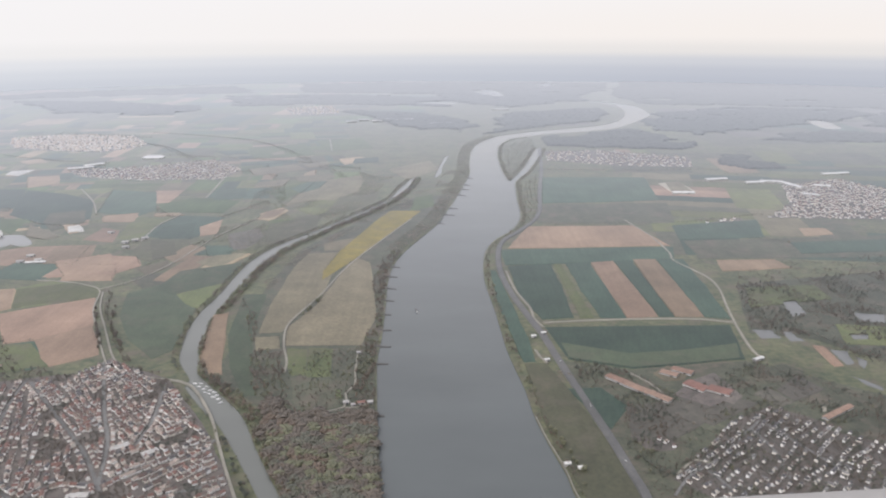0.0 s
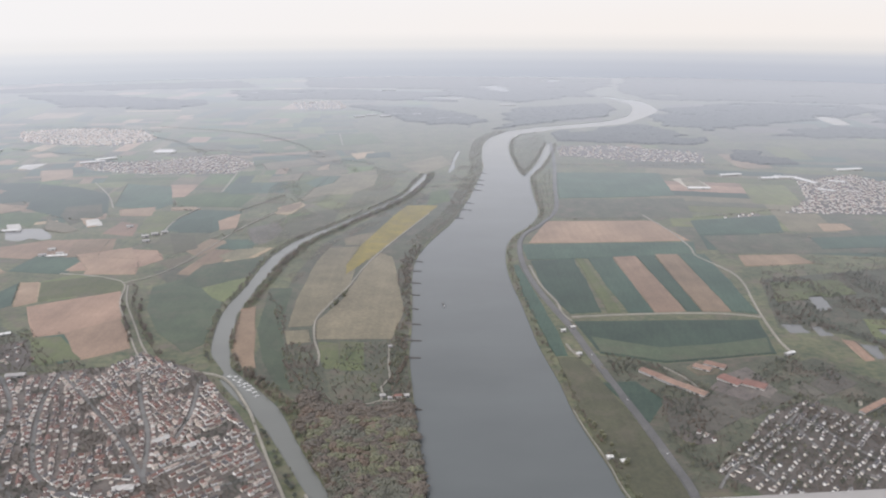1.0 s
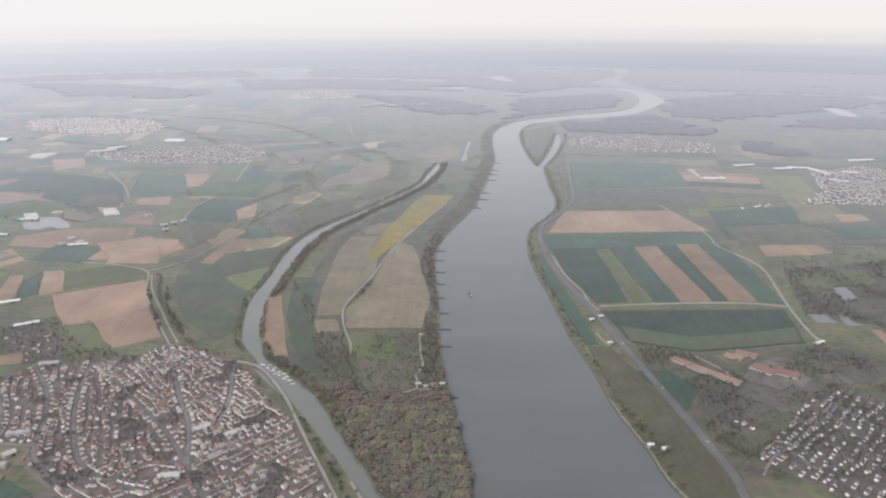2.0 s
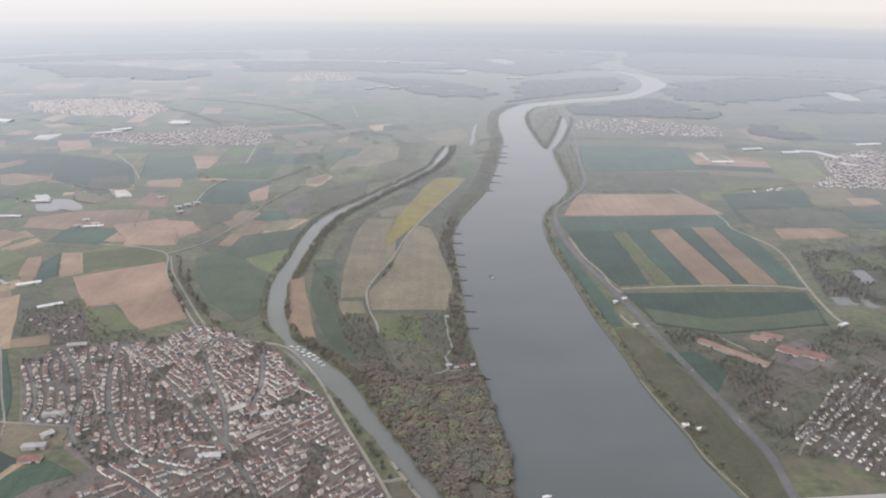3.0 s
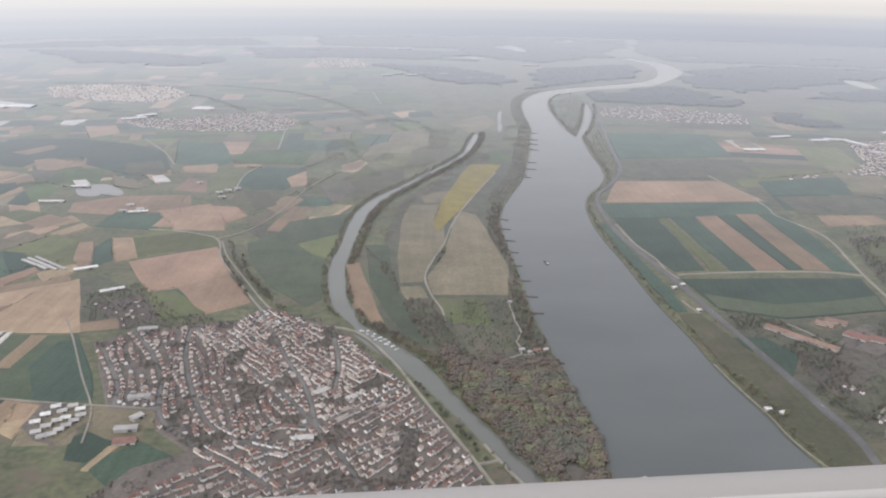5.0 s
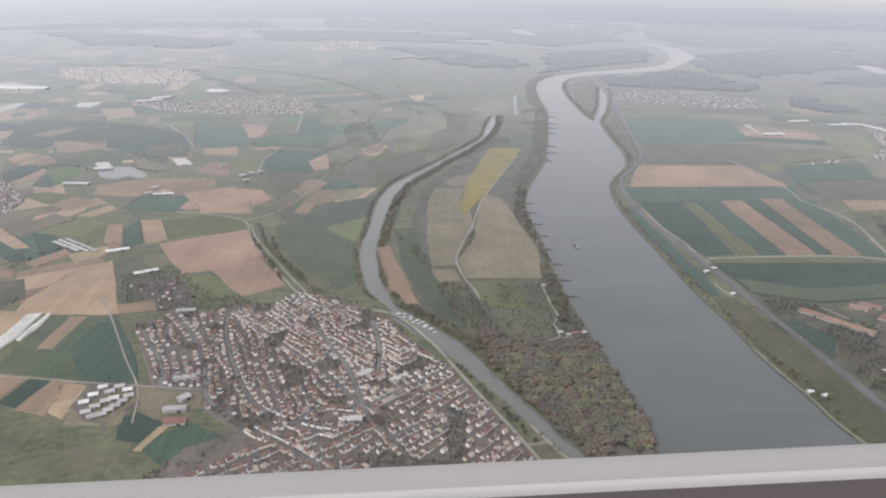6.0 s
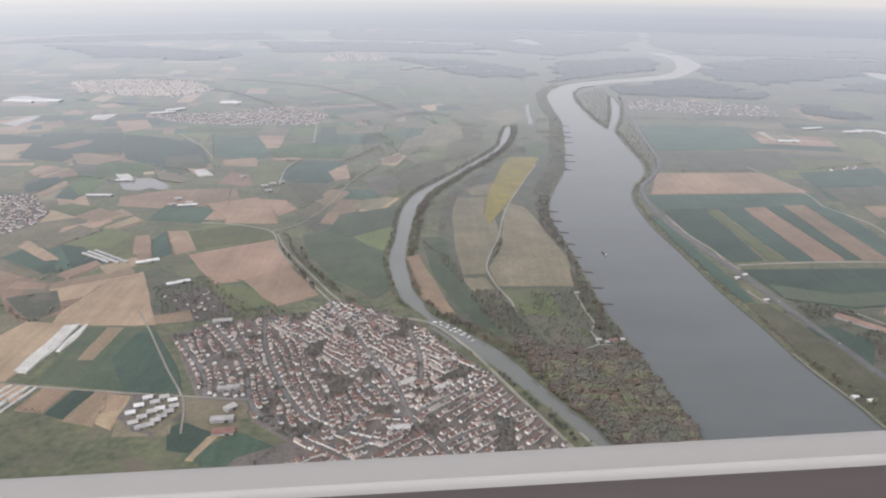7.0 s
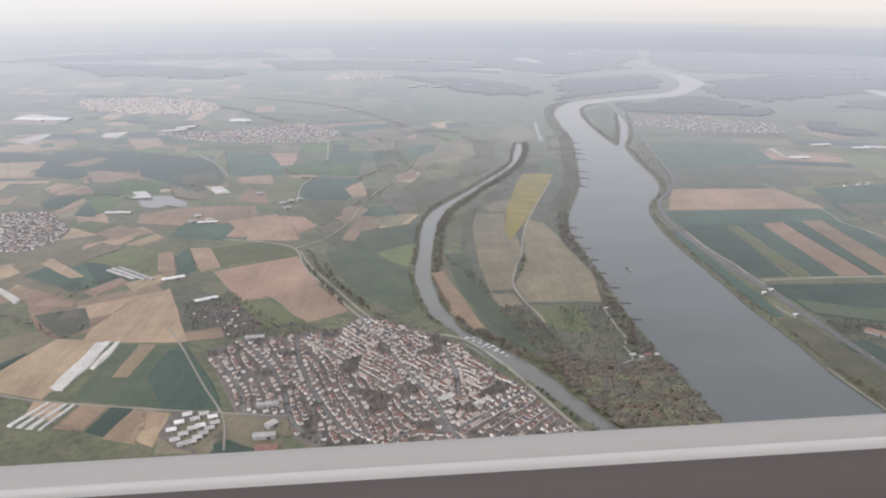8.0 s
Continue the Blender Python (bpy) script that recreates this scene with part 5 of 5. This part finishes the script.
VILLAGE = [(-492, 668), (-465, 690), (-419, 708), (-365, 718), (-351, 755), (-330, 740), (-273, 705), (-234, 644), (-200, 591), (-179, 546), (-145, 470)] + [(-138, 440), (-125, 410), (-420, 410), (-388, 470)] + [(-352, 492), (-384, 520), (-396, 547), (-433, 551)]
field("town", VILLAGE, "gardens and yards of a village", "field", 2.0)
STREETS = (
    [(-468, 698), (-432, 647), (-408, 595), (-396, 553), (-383, 528), (-354, 499), (-318, 473), (-284, 444)], [(-413, 708), (-401, 647), (-379, 585), (-350, 528), (-317, 501), (-285, 488)],
    [(-406, 700), (-343, 625), (-297, 570), (-266, 523), (-244, 486), (-221, 444)], [(-353, 746), (-312, 647), (-283, 584), (-265, 523)], [(-272, 697), (-259, 624), (-258, 579)],
    [(-265, 523), (-234, 552), (-194, 588)], [(-432, 554), (-445, 595), (-482, 659)], [(-241, 484), (-208, 507), (-168, 527)], [(-317, 501), (-297, 524), (-265, 523)],
    [(-395, 551), (-410, 551), (-432, 554)])
for line in STREETS:
    ribbon("street", line, 2.9, STREET, "grey asphalt village street", z=0.95, step=6.0, category="street")

places = []
for i, line in enumerate(STREETS[:9]):
    for off in (4.5, -4.5):
        places += along(line, off, 5.6, 100 + i)
places += rows_of([(-265, 517), (-195, 586), (-179, 543), (-145, 470)] + [(-138, 440), (-130, 415), (-262, 415)] + [(-218, 444)], [(-249, 523), (-195, 584)], 5.4, 9.2, 1)
places += rows_of([(-314, 496), (-266, 515), (-220, 444)] + [(-268, 415), (-405, 415)] + [(-335, 476), (-353, 497)], [(-292, 466), (-246, 500)], 5.8, 9.8, 2, 0.9)
places += rows_of([(-407, 692), (-349, 749), (-272, 699), (-200, 591), (-266, 525), (-298, 573), (-344, 628)], [(-404, 695), (-343, 625)], 5.2, 7.4, 3)
places += rows_of([(-413, 690), (-404, 687), (-342, 623), (-296, 568), (-268, 522), (-313, 502), (-345, 526), (-372, 566)], [(-396, 636), (-371, 565)], 5.4, 7.8, 4)
places += rows_of([(-457, 685), (-416, 695), (-380, 585), (-346, 524), (-326, 502), (-355, 503), (-384, 532), (-406, 585)], [(-427, 647), (-404, 585)], 5.5, 8.4, 5, 0.88)
places += rows_of([(-489, 666), (-457, 683), (-414, 605), (-397, 555), (-432, 555), (-469, 626)], [(-467, 636), (-433, 562)], 6.0, 10.0, 6, 0.8)
kept, cells = [], {}
for x, y, a in places:
    near = [q for i in (-1, 0, 1) for j in (-1, 0, 1) for q in cells.get((int(x // 6) + i, int(y // 6) + j), ())]
    if inside((x, y), VILLAGE) and noise.noise(Vector((x / 26, y / 26, 9))) > -0.3 and all((x - u) ** 2 + (y - v) ** 2 > 3.6 ** 2 for u, v in near):
        cells.setdefault((int(x // 6), int(y // 6)), []).append((x, y))
        kept.append((x, y, a))
LANES = [Vector(p) for line in STREETS for p in smooth(line, 3.0)]
kept = [k for k in kept if all((k[0] - p.x) ** 2 + (k[1] - p.y) ** 2 > 3.5 ** 2 for p in LANES)]
# the houses in the riverside half of the village stand singly, the others as one stretch
kept.sort(key=lambda k: k[1] - 0.55 * k[0])
single, rest = kept[:300], kept[300:]
models = [house(*size) for size in HOUSE_SIZES]
rng = random.Random(8)
HOUSE_WORDS = ("small pale rendered house with a tiled gable roof", "pale village house with a brown tiled roof", "square cream house with a steep tiled roof", "long pale terrace house with a tiled roof")
placed = set()
for x, y, a in single:
    i = rng.choices(range(4), (5, 4, 3, 1))[0]
    m = pose(x, y, 0.2, 0, 0, a)
    if i in placed:
        ob = copy_thing(models[i], m)
    else:
        placed.add(i)
        ob = models[i]
        ob.matrix_basis = m
    tagged(ob, HOUSE_WORDS[i], "house", "village houses")
many_houses("village_houses", rest, "dense pale village houses with brown and grey roofs", 9)
grow("garden_trees", [p for p in scatter(VILLAGE, 3.0, 31, 0.9, 16) if all((p[0] - q[0]) ** 2 + (p[1] - q[1]) ** 2 > 2.4 ** 2 for q in kept)],
     {"dark": 4, "brown": 5, "olive": 2}, 2.6, "small garden trees and hedges between village houses", 31, BUSHES, "trees")
grow("garden_trees", [p for p in scatter(VILLAGE, 3.4, 32) if noise.noise(Vector((p[0] / 26, p[1] / 26, 9))) < -0.28 and all((p[0] - q[0]) ** 2 + (p[1] - q[1]) ** 2 > 3.0 ** 2 for q in kept)],
     {"dark": 4, "brown": 4, "grey": 1}, 3.2, "dark grown trees in the village gardens", 32, CROWNS, "trees")


# ---- other towns ----
def town(outline, spacing, label, seed, scale=1.0, keep=0.85):
    rng = random.Random(seed)
    field("town", outline, "gardens and yards of a town", "base", 3.0)
    grow("garden_trees", scatter(outline, spacing * 0.9, seed + 300, 0.35), {"dark": 4, "brown": 4}, 3.0 * scale, "garden trees between town houses", seed, BUSHES, "trees")
    spots = [(x, y, rng.choice((10, 100, 35, -20)) + rng.uniform(-10, 10)) for x, y in scatter(outline, spacing, seed, keep)]
    many_houses("town_houses", spots, label, seed, scale, HAZED_ROOFS if scale > 1.05 else ROOFS)


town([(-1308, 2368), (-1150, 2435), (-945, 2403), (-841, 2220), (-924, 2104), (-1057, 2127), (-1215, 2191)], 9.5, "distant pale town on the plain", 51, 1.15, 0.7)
town([(-890, 1832), (-734, 1879), (-581, 1970), (-478, 1843), (-498, 1720), (-672, 1711), (-832, 1761)], 10.5, "distant grey-roofed town on the plain", 52, 1.04)
town([(272, 2086), (419, 2100), (623, 1969), (591, 1843), (428, 1862), (262, 1946)], 13, "distant pale town by the river", 53, 0.95, 0.65)
town([(712, 1616), (858, 1685), (911, 1583), (776, 1333), (574, 1346), (663, 1459)], 7.4, "pale grey town east of the fields", 54, 0.85, 0.65)
town([(-924, 1150), (-848, 1150), (-782, 1062), (-779, 1001), (-803, 966), (-829, 959)], 7.2, "pale village on the western plain", 55, 0.95)
town([(443, 1308), (525, 1347), (516, 1284), (440, 1270)], 11, "small hamlet among fields", 56, 1.0, 0.7)
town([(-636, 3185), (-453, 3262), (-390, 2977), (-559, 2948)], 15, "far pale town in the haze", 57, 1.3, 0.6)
SUBURB = [(176, 525), (216, 574), (250, 614), (292, 645), (319, 628), (351, 593), (368, 573), (325, 502)] + [(345, 470), (230, 470)]
field("town", SUBURB, "gardens and yards of a suburb", "base", 3.0)
many_houses("suburb_houses", rows_of(SUBURB, [(258, 590), (284, 616)], 5.8, 9.4, 58, 0.7), "loose rows of pale suburban houses with grey roofs", 58, 0.76, GREY_ROOFS)
grow("garden_trees", scatter(SUBURB, 3.6, 358, 0.8), {"dark": 4, "brown": 5}, 2.8, "garden trees between suburban houses", 58, BUSHES, "trees")
for line in ([(170, 505), (185, 526), (197, 538), (212, 547)], [(212, 547), (260, 600), (277, 618)], [(216, 511), (211, 526), (206, 538)], [(264, 603), (269, 567), (265, 526)], [(277, 618), (295, 575), (312, 533)]):
    ribbon("street", line, 2.2, STREET, "pale grey suburban street", z=0.98, step=6.0, category="street")
town([(159, 593), (195, 599), (190, 567), (167, 568)], 9.0, "loose cottages among trees", 59, 0.8, 0.5)
town([(-531, 762), (-488, 785), (-447, 725), (-480, 699)], 11.0, "garden sheds north of the village", 60, 0.7, 0.5)


def hall(a, b, depth, height, roof, label):
    """A long low hall whose front runs from plan point a to b."""
    a, b = Vector(a), Vector(b)
    d = b - a
    length = d.length
    root = new("hall")
    wall = part("wall", gable_walls(length, depth, height, height * 1.25), HALL_GREY, root, "pale sheet wall")
    bm = bmesh.new()
    box(bm, min(length * 0.3, 3.0), 0.12, 0.0, height * 0.75)
    bmesh.ops.translate(bm, verts=bm.verts, vec=(length * 0.2, -depth / 2 - 0.05, 0))
    part("door", bm, GLASS, wall, "dark sliding door")
    part("roof", gable_roof(length, depth, height, height * 1.25, 0.3, 0.25), roof, root)
    middle = (a + b) / 2
    root.matrix_basis = pose(middle.x, middle.y, 0.2, 0, 0, math.degrees(math.atan2(d.y, d.x)))
    return tagged(root, label, "hall", "halls and barns")


for a, b in ([(-766, 1149), (-728, 1149)], [(-755, 1236), (-726, 1239)], [(-536, 792), (-514, 805)], [(-592, 859), (-569, 871)], [(-613, 1094), (-586, 1100)]):
    hall(a, b, 7, 2.0, HALL_WHITE, "long white metal farm hall")
for a, b in ([(-668, 894), (-625, 863)], [(-664, 900), (-613, 861)], [(-657, 904), (-603, 862)]):
    hall(a, b, 4, 1.2, HALL_GREY, "long pale greenhouse tunnel")
for a, b in ([(161, 707), (176, 689)], [(175, 689), (193, 668)], [(193, 670), (208, 652)]):
    hall(a, b, 9, 2.6, HALL_TILE, "long brickworks hall with orange tiled roof")
for a, b in ([(216, 716), (230, 706)], [(229, 723), (246, 711)]):
    hall(a, b, 9, 2.4, HALL_TILE, "low works hall with sandy roof")
for a, b in ([(234, 691), (248, 674)], [(252, 679), (269, 667)]):
    hall(a, b, 13, 2.6, HALL_RED, "broad works hall with red tiled roof")
hall(*[(319, 742), (330, 748)], 4, 2.4, HALL_WHITE, "small white farm shed at a track's end")
hall(*[(334, 618), (368, 641)], 6, 2.6, HALL_TILE, "sandy-roofed barn in the eastern suburb")
for a, b in ([(683, 1665), (727, 1651)], [(724, 1645), (741, 1587)], [(646, 1647), (685, 1652)], [(717, 1533), (743, 1517)], [(777, 1615), (806, 1602)], [(572, 1680), (619, 1691)], [(851, 1737), (914, 1749)], [(462, 1550), (505, 1549)]):
    hall(a, b, 14, 3.2, HALL_WHITE, "large pale warehouse at the edge of a town")
for a, b in ([(-338, 2722), (-304, 2736)], [(-300, 2768), (-265, 2782)], [(-249, 2734), (-215, 2748)], [(-210, 2796), (-177, 2811)], [(-164, 2762), (-110, 2792)], [(-48, 2665), (29, 2677)], [(-908, 3598), (-867, 3595)], [(-355, 3704), (-251, 3727)], [(188, 3085), (254, 3082)]):
    hall(a, b, 24, 3.0, HALL_GREY, "far long pale greenhouse block")
for a, b in ([(-1322, 2031), (-1243, 2013)], [(-1246, 2022), (-1183, 2023)], [(-771, 2008), (-726, 2000)]):
    hall(a, b, 34, 3.5, HALL_WHITE, "large white distant hall")
for a, b in ([(-894, 1839), (-845, 1867)], [(-873, 1883), (-837, 1913)], [(-764, 1992), (-720, 2000)]):
    hall(a, b, 18, 4.0, HALL_WHITE, "long pale hall beside a distant town")
for a, b in ([(-424, 565), (-407, 568)], [(-410, 532), (-404, 539)], [(-418, 518), (-401, 520)], [(-461, 695), (-443, 698)], [(-280, 504), (-265, 506)], [(-274, 570), (-263, 579)], [(-245, 561), (-236, 570)]):
    hall(a, b, 6.5, 3.2, HALL_GREY, "pale flat school or hall building")
hall(*[(-413, 502), (-397, 504)], 8, 2.0, HALL_RED, "low red-roofed sports hall")
field("tan", [(-479, 513), (-482, 531), (-461, 554), (-448, 554), (-443, 533), (-455, 502)], "worn lawn of a compound", "patch")
# pavilions beside the village
for px, py in [(-483, 529), (-480, 540), (-477, 552), (-469, 545), (-464, 553), (-472, 523), (-467, 531), (-462, 535), (-476, 515), (-469, 509), (-463, 512), (-460, 518), (-457, 524), (-454, 531), (-452, 539), (-456, 548)]:
    hall((px - 3.4, py - 1), (px + 3.4, py + 1.5), 5.2, 2.2, HALL_WHITE if px % 3 == 0 else HALL_GREY, "pale grey-roofed pavilion in a walled compound")
# island farm and river houses
for (px, py), w in zip([(-91, 765), (-91, 653), (-77, 652), (-69, 653), (-84, 648)], (4, 5, 7, 5, 4)):
    hall((px - w / 2, py), (px + w / 2, py + 0.6), 4, 2.4, HALL_RED if w > 6 else HALL_GREY, "small island farm building")
for px, py in [(99, 808), (111, 817), (106, 745), (97, 547), (107, 541)]:
    hall((px - 2.5, py), (px + 2.5, py + 1), 3.5, 2.4, HALL_WHITE, "small white ferry house by the dike road")
for px, py in [(-508, 1200), (-497, 1213), (-497, 1173), (-485, 1224), (-555, 1260), (-622, 1127), (-600, 1106), (-622, 1097)]:
    hall((px - 5, py), (px + 5, py + 2), 7, 3, HALL_GREY, "grey farm building on the plain")

# ---- on the water ----
def groyne(a, b, width):
    """A low stone spur that runs into the river, rounded and narrowing to its head."""
    a, b = Vector(a), Vector(b)
    d = (b - a).normalized()
    side = Vector((-d.y, d.x))
    bm = bmesh.new()
    rings = []
    rng = random.Random(int(a.y))
    for i in range(7):
        s = i / 6
        p = a.lerp(b, s)
        w = width * (1 - 0.4 * s) / 2
        top = 0.6 - 0.6 * s
        rings.append([bm.verts.new((p.x + side.x * o * w * rng.uniform(0.85, 1.15), p.y + side.y * o * w, z)) for o, z in ((-1.6, -1.3), (-0.7, top), (0.7, top + 0.1), (1.6, -1.3))])
    for r, q in zip(rings, rings[1:]):
        for i in range(3):
            bm.faces.new((r[i], q[i], q[i + 1], r[i + 1]))
    bm.faces.new(rings[-1])
    me = bpy.data.meshes.new("groyne")
    bm.to_mesh(me)
    bm.free()
    me.materials.append(STONE)
    return tagged(new("groyne", me), "dark stone groyne reaching into the river", "groyne", "groynes along the river")


for a, b, width in (
        ((-63, 632), (-54, 630), 3.2),
        ((-76, 741), (-58, 741), 3.6),
        ((-76, 786), (-58, 785), 3.6),
        ((-77, 833), (-60, 832), 3.6),
        ((-81, 883), (-64, 881), 3.6),
        ((-80, 932), (-63, 929), 3.6),
        ((-81, 978), (-63, 975), 3.6),
        ((-80, 1027), (-64, 1025), 3.6),
        ((-80, 1072), (-63, 1069), 3.6),
        ((-5, 1383), (19, 1378), 3.2),
        ((6, 1436), (26, 1431), 3.2),
        ((25, 1549), (45, 1543), 3.2),
        ((33, 1604), (52, 1598), 3.2),
        ((38, 1650), (57, 1644), 3.2),
        ((48, 1725), (66, 1718), 3.2),
        ((-14, 1321), (2, 1317), 3.2)):
    groyne(a, b, width)


def boat(length, kind, label, spot, turn):
    """A boat with a pointed hull, a cabin and, for a barge, a long hold."""
    root = new("boat")
    w, h = length * (0.28 if kind == "small" else 0.13), length * (0.10 if kind == "small" else 0.045)
    bm = bmesh.new()
    ring = [(-0.5, -0.5), (0.25, -0.5), (0.42, -0.25), (0.5, 0), (0.42, 0.25), (0.25, 0.5), (-0.5, 0.5)]
    low = [bm.verts.new((x * length * 0.94, y * w * 0.8, -0.2)) for x, y in ring]
    top = [bm.verts.new((x * length, y * w, h)) for x, y in ring]
    bm.faces.new(top)
    for i in range(7):
        bm.faces.new((low[i], low[(i + 1) % 7], top[(i + 1) % 7], top[i]))
    part("hull", bm, HULL_WHITE if kind == "small" else HULL_DARK, root)
    bm = bmesh.new()
    if kind == "small":
        box(bm, length * 0.35, w * 0.7, h, h + length * 0.13, 0.8)
    else:
        box(bm, length * 0.10, w * 0.8, h, h + length * 0.08, 0.9)
        bmesh.ops.translate(bm, verts=bm.verts, vec=(-length * 0.4, 0, 0))
    cabin = part("cabin", bm, HULL_WHITE, root, "white cabin")
    bm = bmesh.new()
    at = 0.0 if kind == "small" else -0.4
    box(bm, length * 0.02, w * 0.5, h + length * 0.05, h + length * 0.09)
    bmesh.ops.translate(bm, verts=bm.verts, vec=(length * (at + (0.165 if kind == "small" else 0.05)), 0, 0))
    part("windscreen", bm, GLASS, cabin, "dark windscreen")
    if kind != "small":
        bm = bmesh.new()
        box(bm, length * 0.62, w * 0.75, h, h + length * 0.02, 0.95)
        part("hold_cover", bm, STONE, root, "dark grey hold cover")
    root.matrix_basis = pose(spot[0], spot[1], -0.7, 0, 0, turn)
    return tagged(root, label, "boat", "boats on the water")


def car(paint, label, spot, turn):
    """A small car: body, glazed cabin and four wheels."""
    root = new("car")
    bm = bmesh.new()
    box(bm, 1.9, 0.8, 0.14, 0.42, 0.95)
    body = part("body", bm, paint, root)
    bm = bmesh.new()
    box(bm, 1.0, 0.72, 0.42, 0.66, 0.75)
    part("cabin", bm, GLASS, root, "dark glazed cabin")
    for x in (-0.6, 0.6):
        for y in (-0.36, 0.36):
            bm = bmesh.new()
            bmesh.ops.create_cone(bm, cap_ends=True, segments=10, radius1=0.16, radius2=0.16, depth=0.12, matrix=Matrix.Translation((x, y, 0.16)) @ Matrix.Rotation(radians(90), 4, "X"))
            part("wheel", bm, HULL_DARK, root, "black tyre")
    root.matrix_basis = pose(spot[0], spot[1], 1.72, 0, 0, turn)
    return tagged(root, label, "car", "cars on the dike road")


for i, p in enumerate([(119, 743), (111, 811), (133, 644), (84, 980), (144, 552)]):
    car((HULL_WHITE, HULL_DARK)[i % 2], ("white small car on the dike road", "dark small car on the dike road")[i % 2], p, 115)

rng = random.Random(4)
for p in [(-238, 691), (-232, 686), (-231, 691), (-225, 683), (-220, 679), (-216, 673), (-224, 676), (-229, 679), (-212, 665), (-218, 669), (-238, 698), (-208, 658), (-244, 698)]:
    boat(rng.uniform(3.2, 5.0), "small", "small white motor boat at its mooring", p, rng.uniform(-20, 40))
boat(17, "barge", "dark river barge with a white wheelhouse under way", [(-34, 894)][0], 100)
boat(7, "small", "small white launch under way on the river", [(-27, 458)][0], 10)

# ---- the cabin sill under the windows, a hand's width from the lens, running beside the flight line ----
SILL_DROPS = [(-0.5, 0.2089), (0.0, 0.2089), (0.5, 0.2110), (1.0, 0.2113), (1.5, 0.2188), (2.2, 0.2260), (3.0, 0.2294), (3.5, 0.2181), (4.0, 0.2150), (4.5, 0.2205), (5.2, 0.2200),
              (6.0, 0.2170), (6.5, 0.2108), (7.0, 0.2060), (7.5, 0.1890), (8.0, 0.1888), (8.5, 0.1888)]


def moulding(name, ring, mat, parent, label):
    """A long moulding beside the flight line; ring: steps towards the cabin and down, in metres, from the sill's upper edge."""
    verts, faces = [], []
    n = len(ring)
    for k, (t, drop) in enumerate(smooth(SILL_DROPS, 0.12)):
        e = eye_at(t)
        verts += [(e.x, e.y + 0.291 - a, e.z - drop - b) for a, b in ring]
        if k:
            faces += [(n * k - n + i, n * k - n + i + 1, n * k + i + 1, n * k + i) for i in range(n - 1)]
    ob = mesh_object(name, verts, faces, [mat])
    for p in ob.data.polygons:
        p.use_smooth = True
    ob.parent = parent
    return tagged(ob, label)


PLASTIC = painted("grey_cabin_plastic", [(0.45, 0.438, 0.438)], rough=0.5, haze_share=0.0, grain=900.0)
# painted paler than the lip, to give its rounded edge a highlight
BEAD = painted("highlight_bead", [(0.60, 0.59, 0.59)], rough=0.35, haze_share=0.0, grain=900.0)
# darker copy of the plastic, with the cabin's shade put into the colour
SHADED_PANEL = painted("shaded_cabin_plastic", [(0.15, 0.130, 0.132)], rough=0.6, haze_share=0.0, grain=900.0)
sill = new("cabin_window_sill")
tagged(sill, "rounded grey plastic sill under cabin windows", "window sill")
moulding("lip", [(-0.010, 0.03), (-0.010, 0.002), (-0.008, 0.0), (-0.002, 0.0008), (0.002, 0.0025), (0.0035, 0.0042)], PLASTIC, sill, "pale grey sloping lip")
moulding("bead", [(0.0035, 0.0042), (0.0046, 0.0043), (0.0056, 0.0050), (0.0063, 0.0064), (0.0066, 0.0080)], BEAD, sill, "rounded bead, the lip's highlight put into its pale colour")
moulding("panel", [(0.0066, 0.0080), (0.0072, 0.0105), (0.0085, 0.014), (0.0105, 0.019), (0.013, 0.027), (0.016, 0.04), (0.02, 0.08), (0.03, 0.25), (0.06, 1.1)], SHADED_PANEL, sill, "grey panel curving down below the bead, shade put into its colour")
# unseen lining above the windows and panel below the far-side windows, added for shade
shell = new("cabin_wall")
tagged(shell, "unseen pale lining and grey far side panel, added to shade the sill", "wall", "", "structure")
moulding("ceiling_panel", [(-0.012, -0.78), (0.02, -0.79), (0.07, -0.84), (0.25, -0.95), (0.6, -1.05)], PLASTIC, shell, "unseen pale grey ceiling strip, added to shade the sill")
moulding("side_panel", [(1.4, 0.0), (1.41, 0.3), (1.4, 1.1)], SHADED_PANEL, shell, "unseen grey side panel, added to shade the sill")
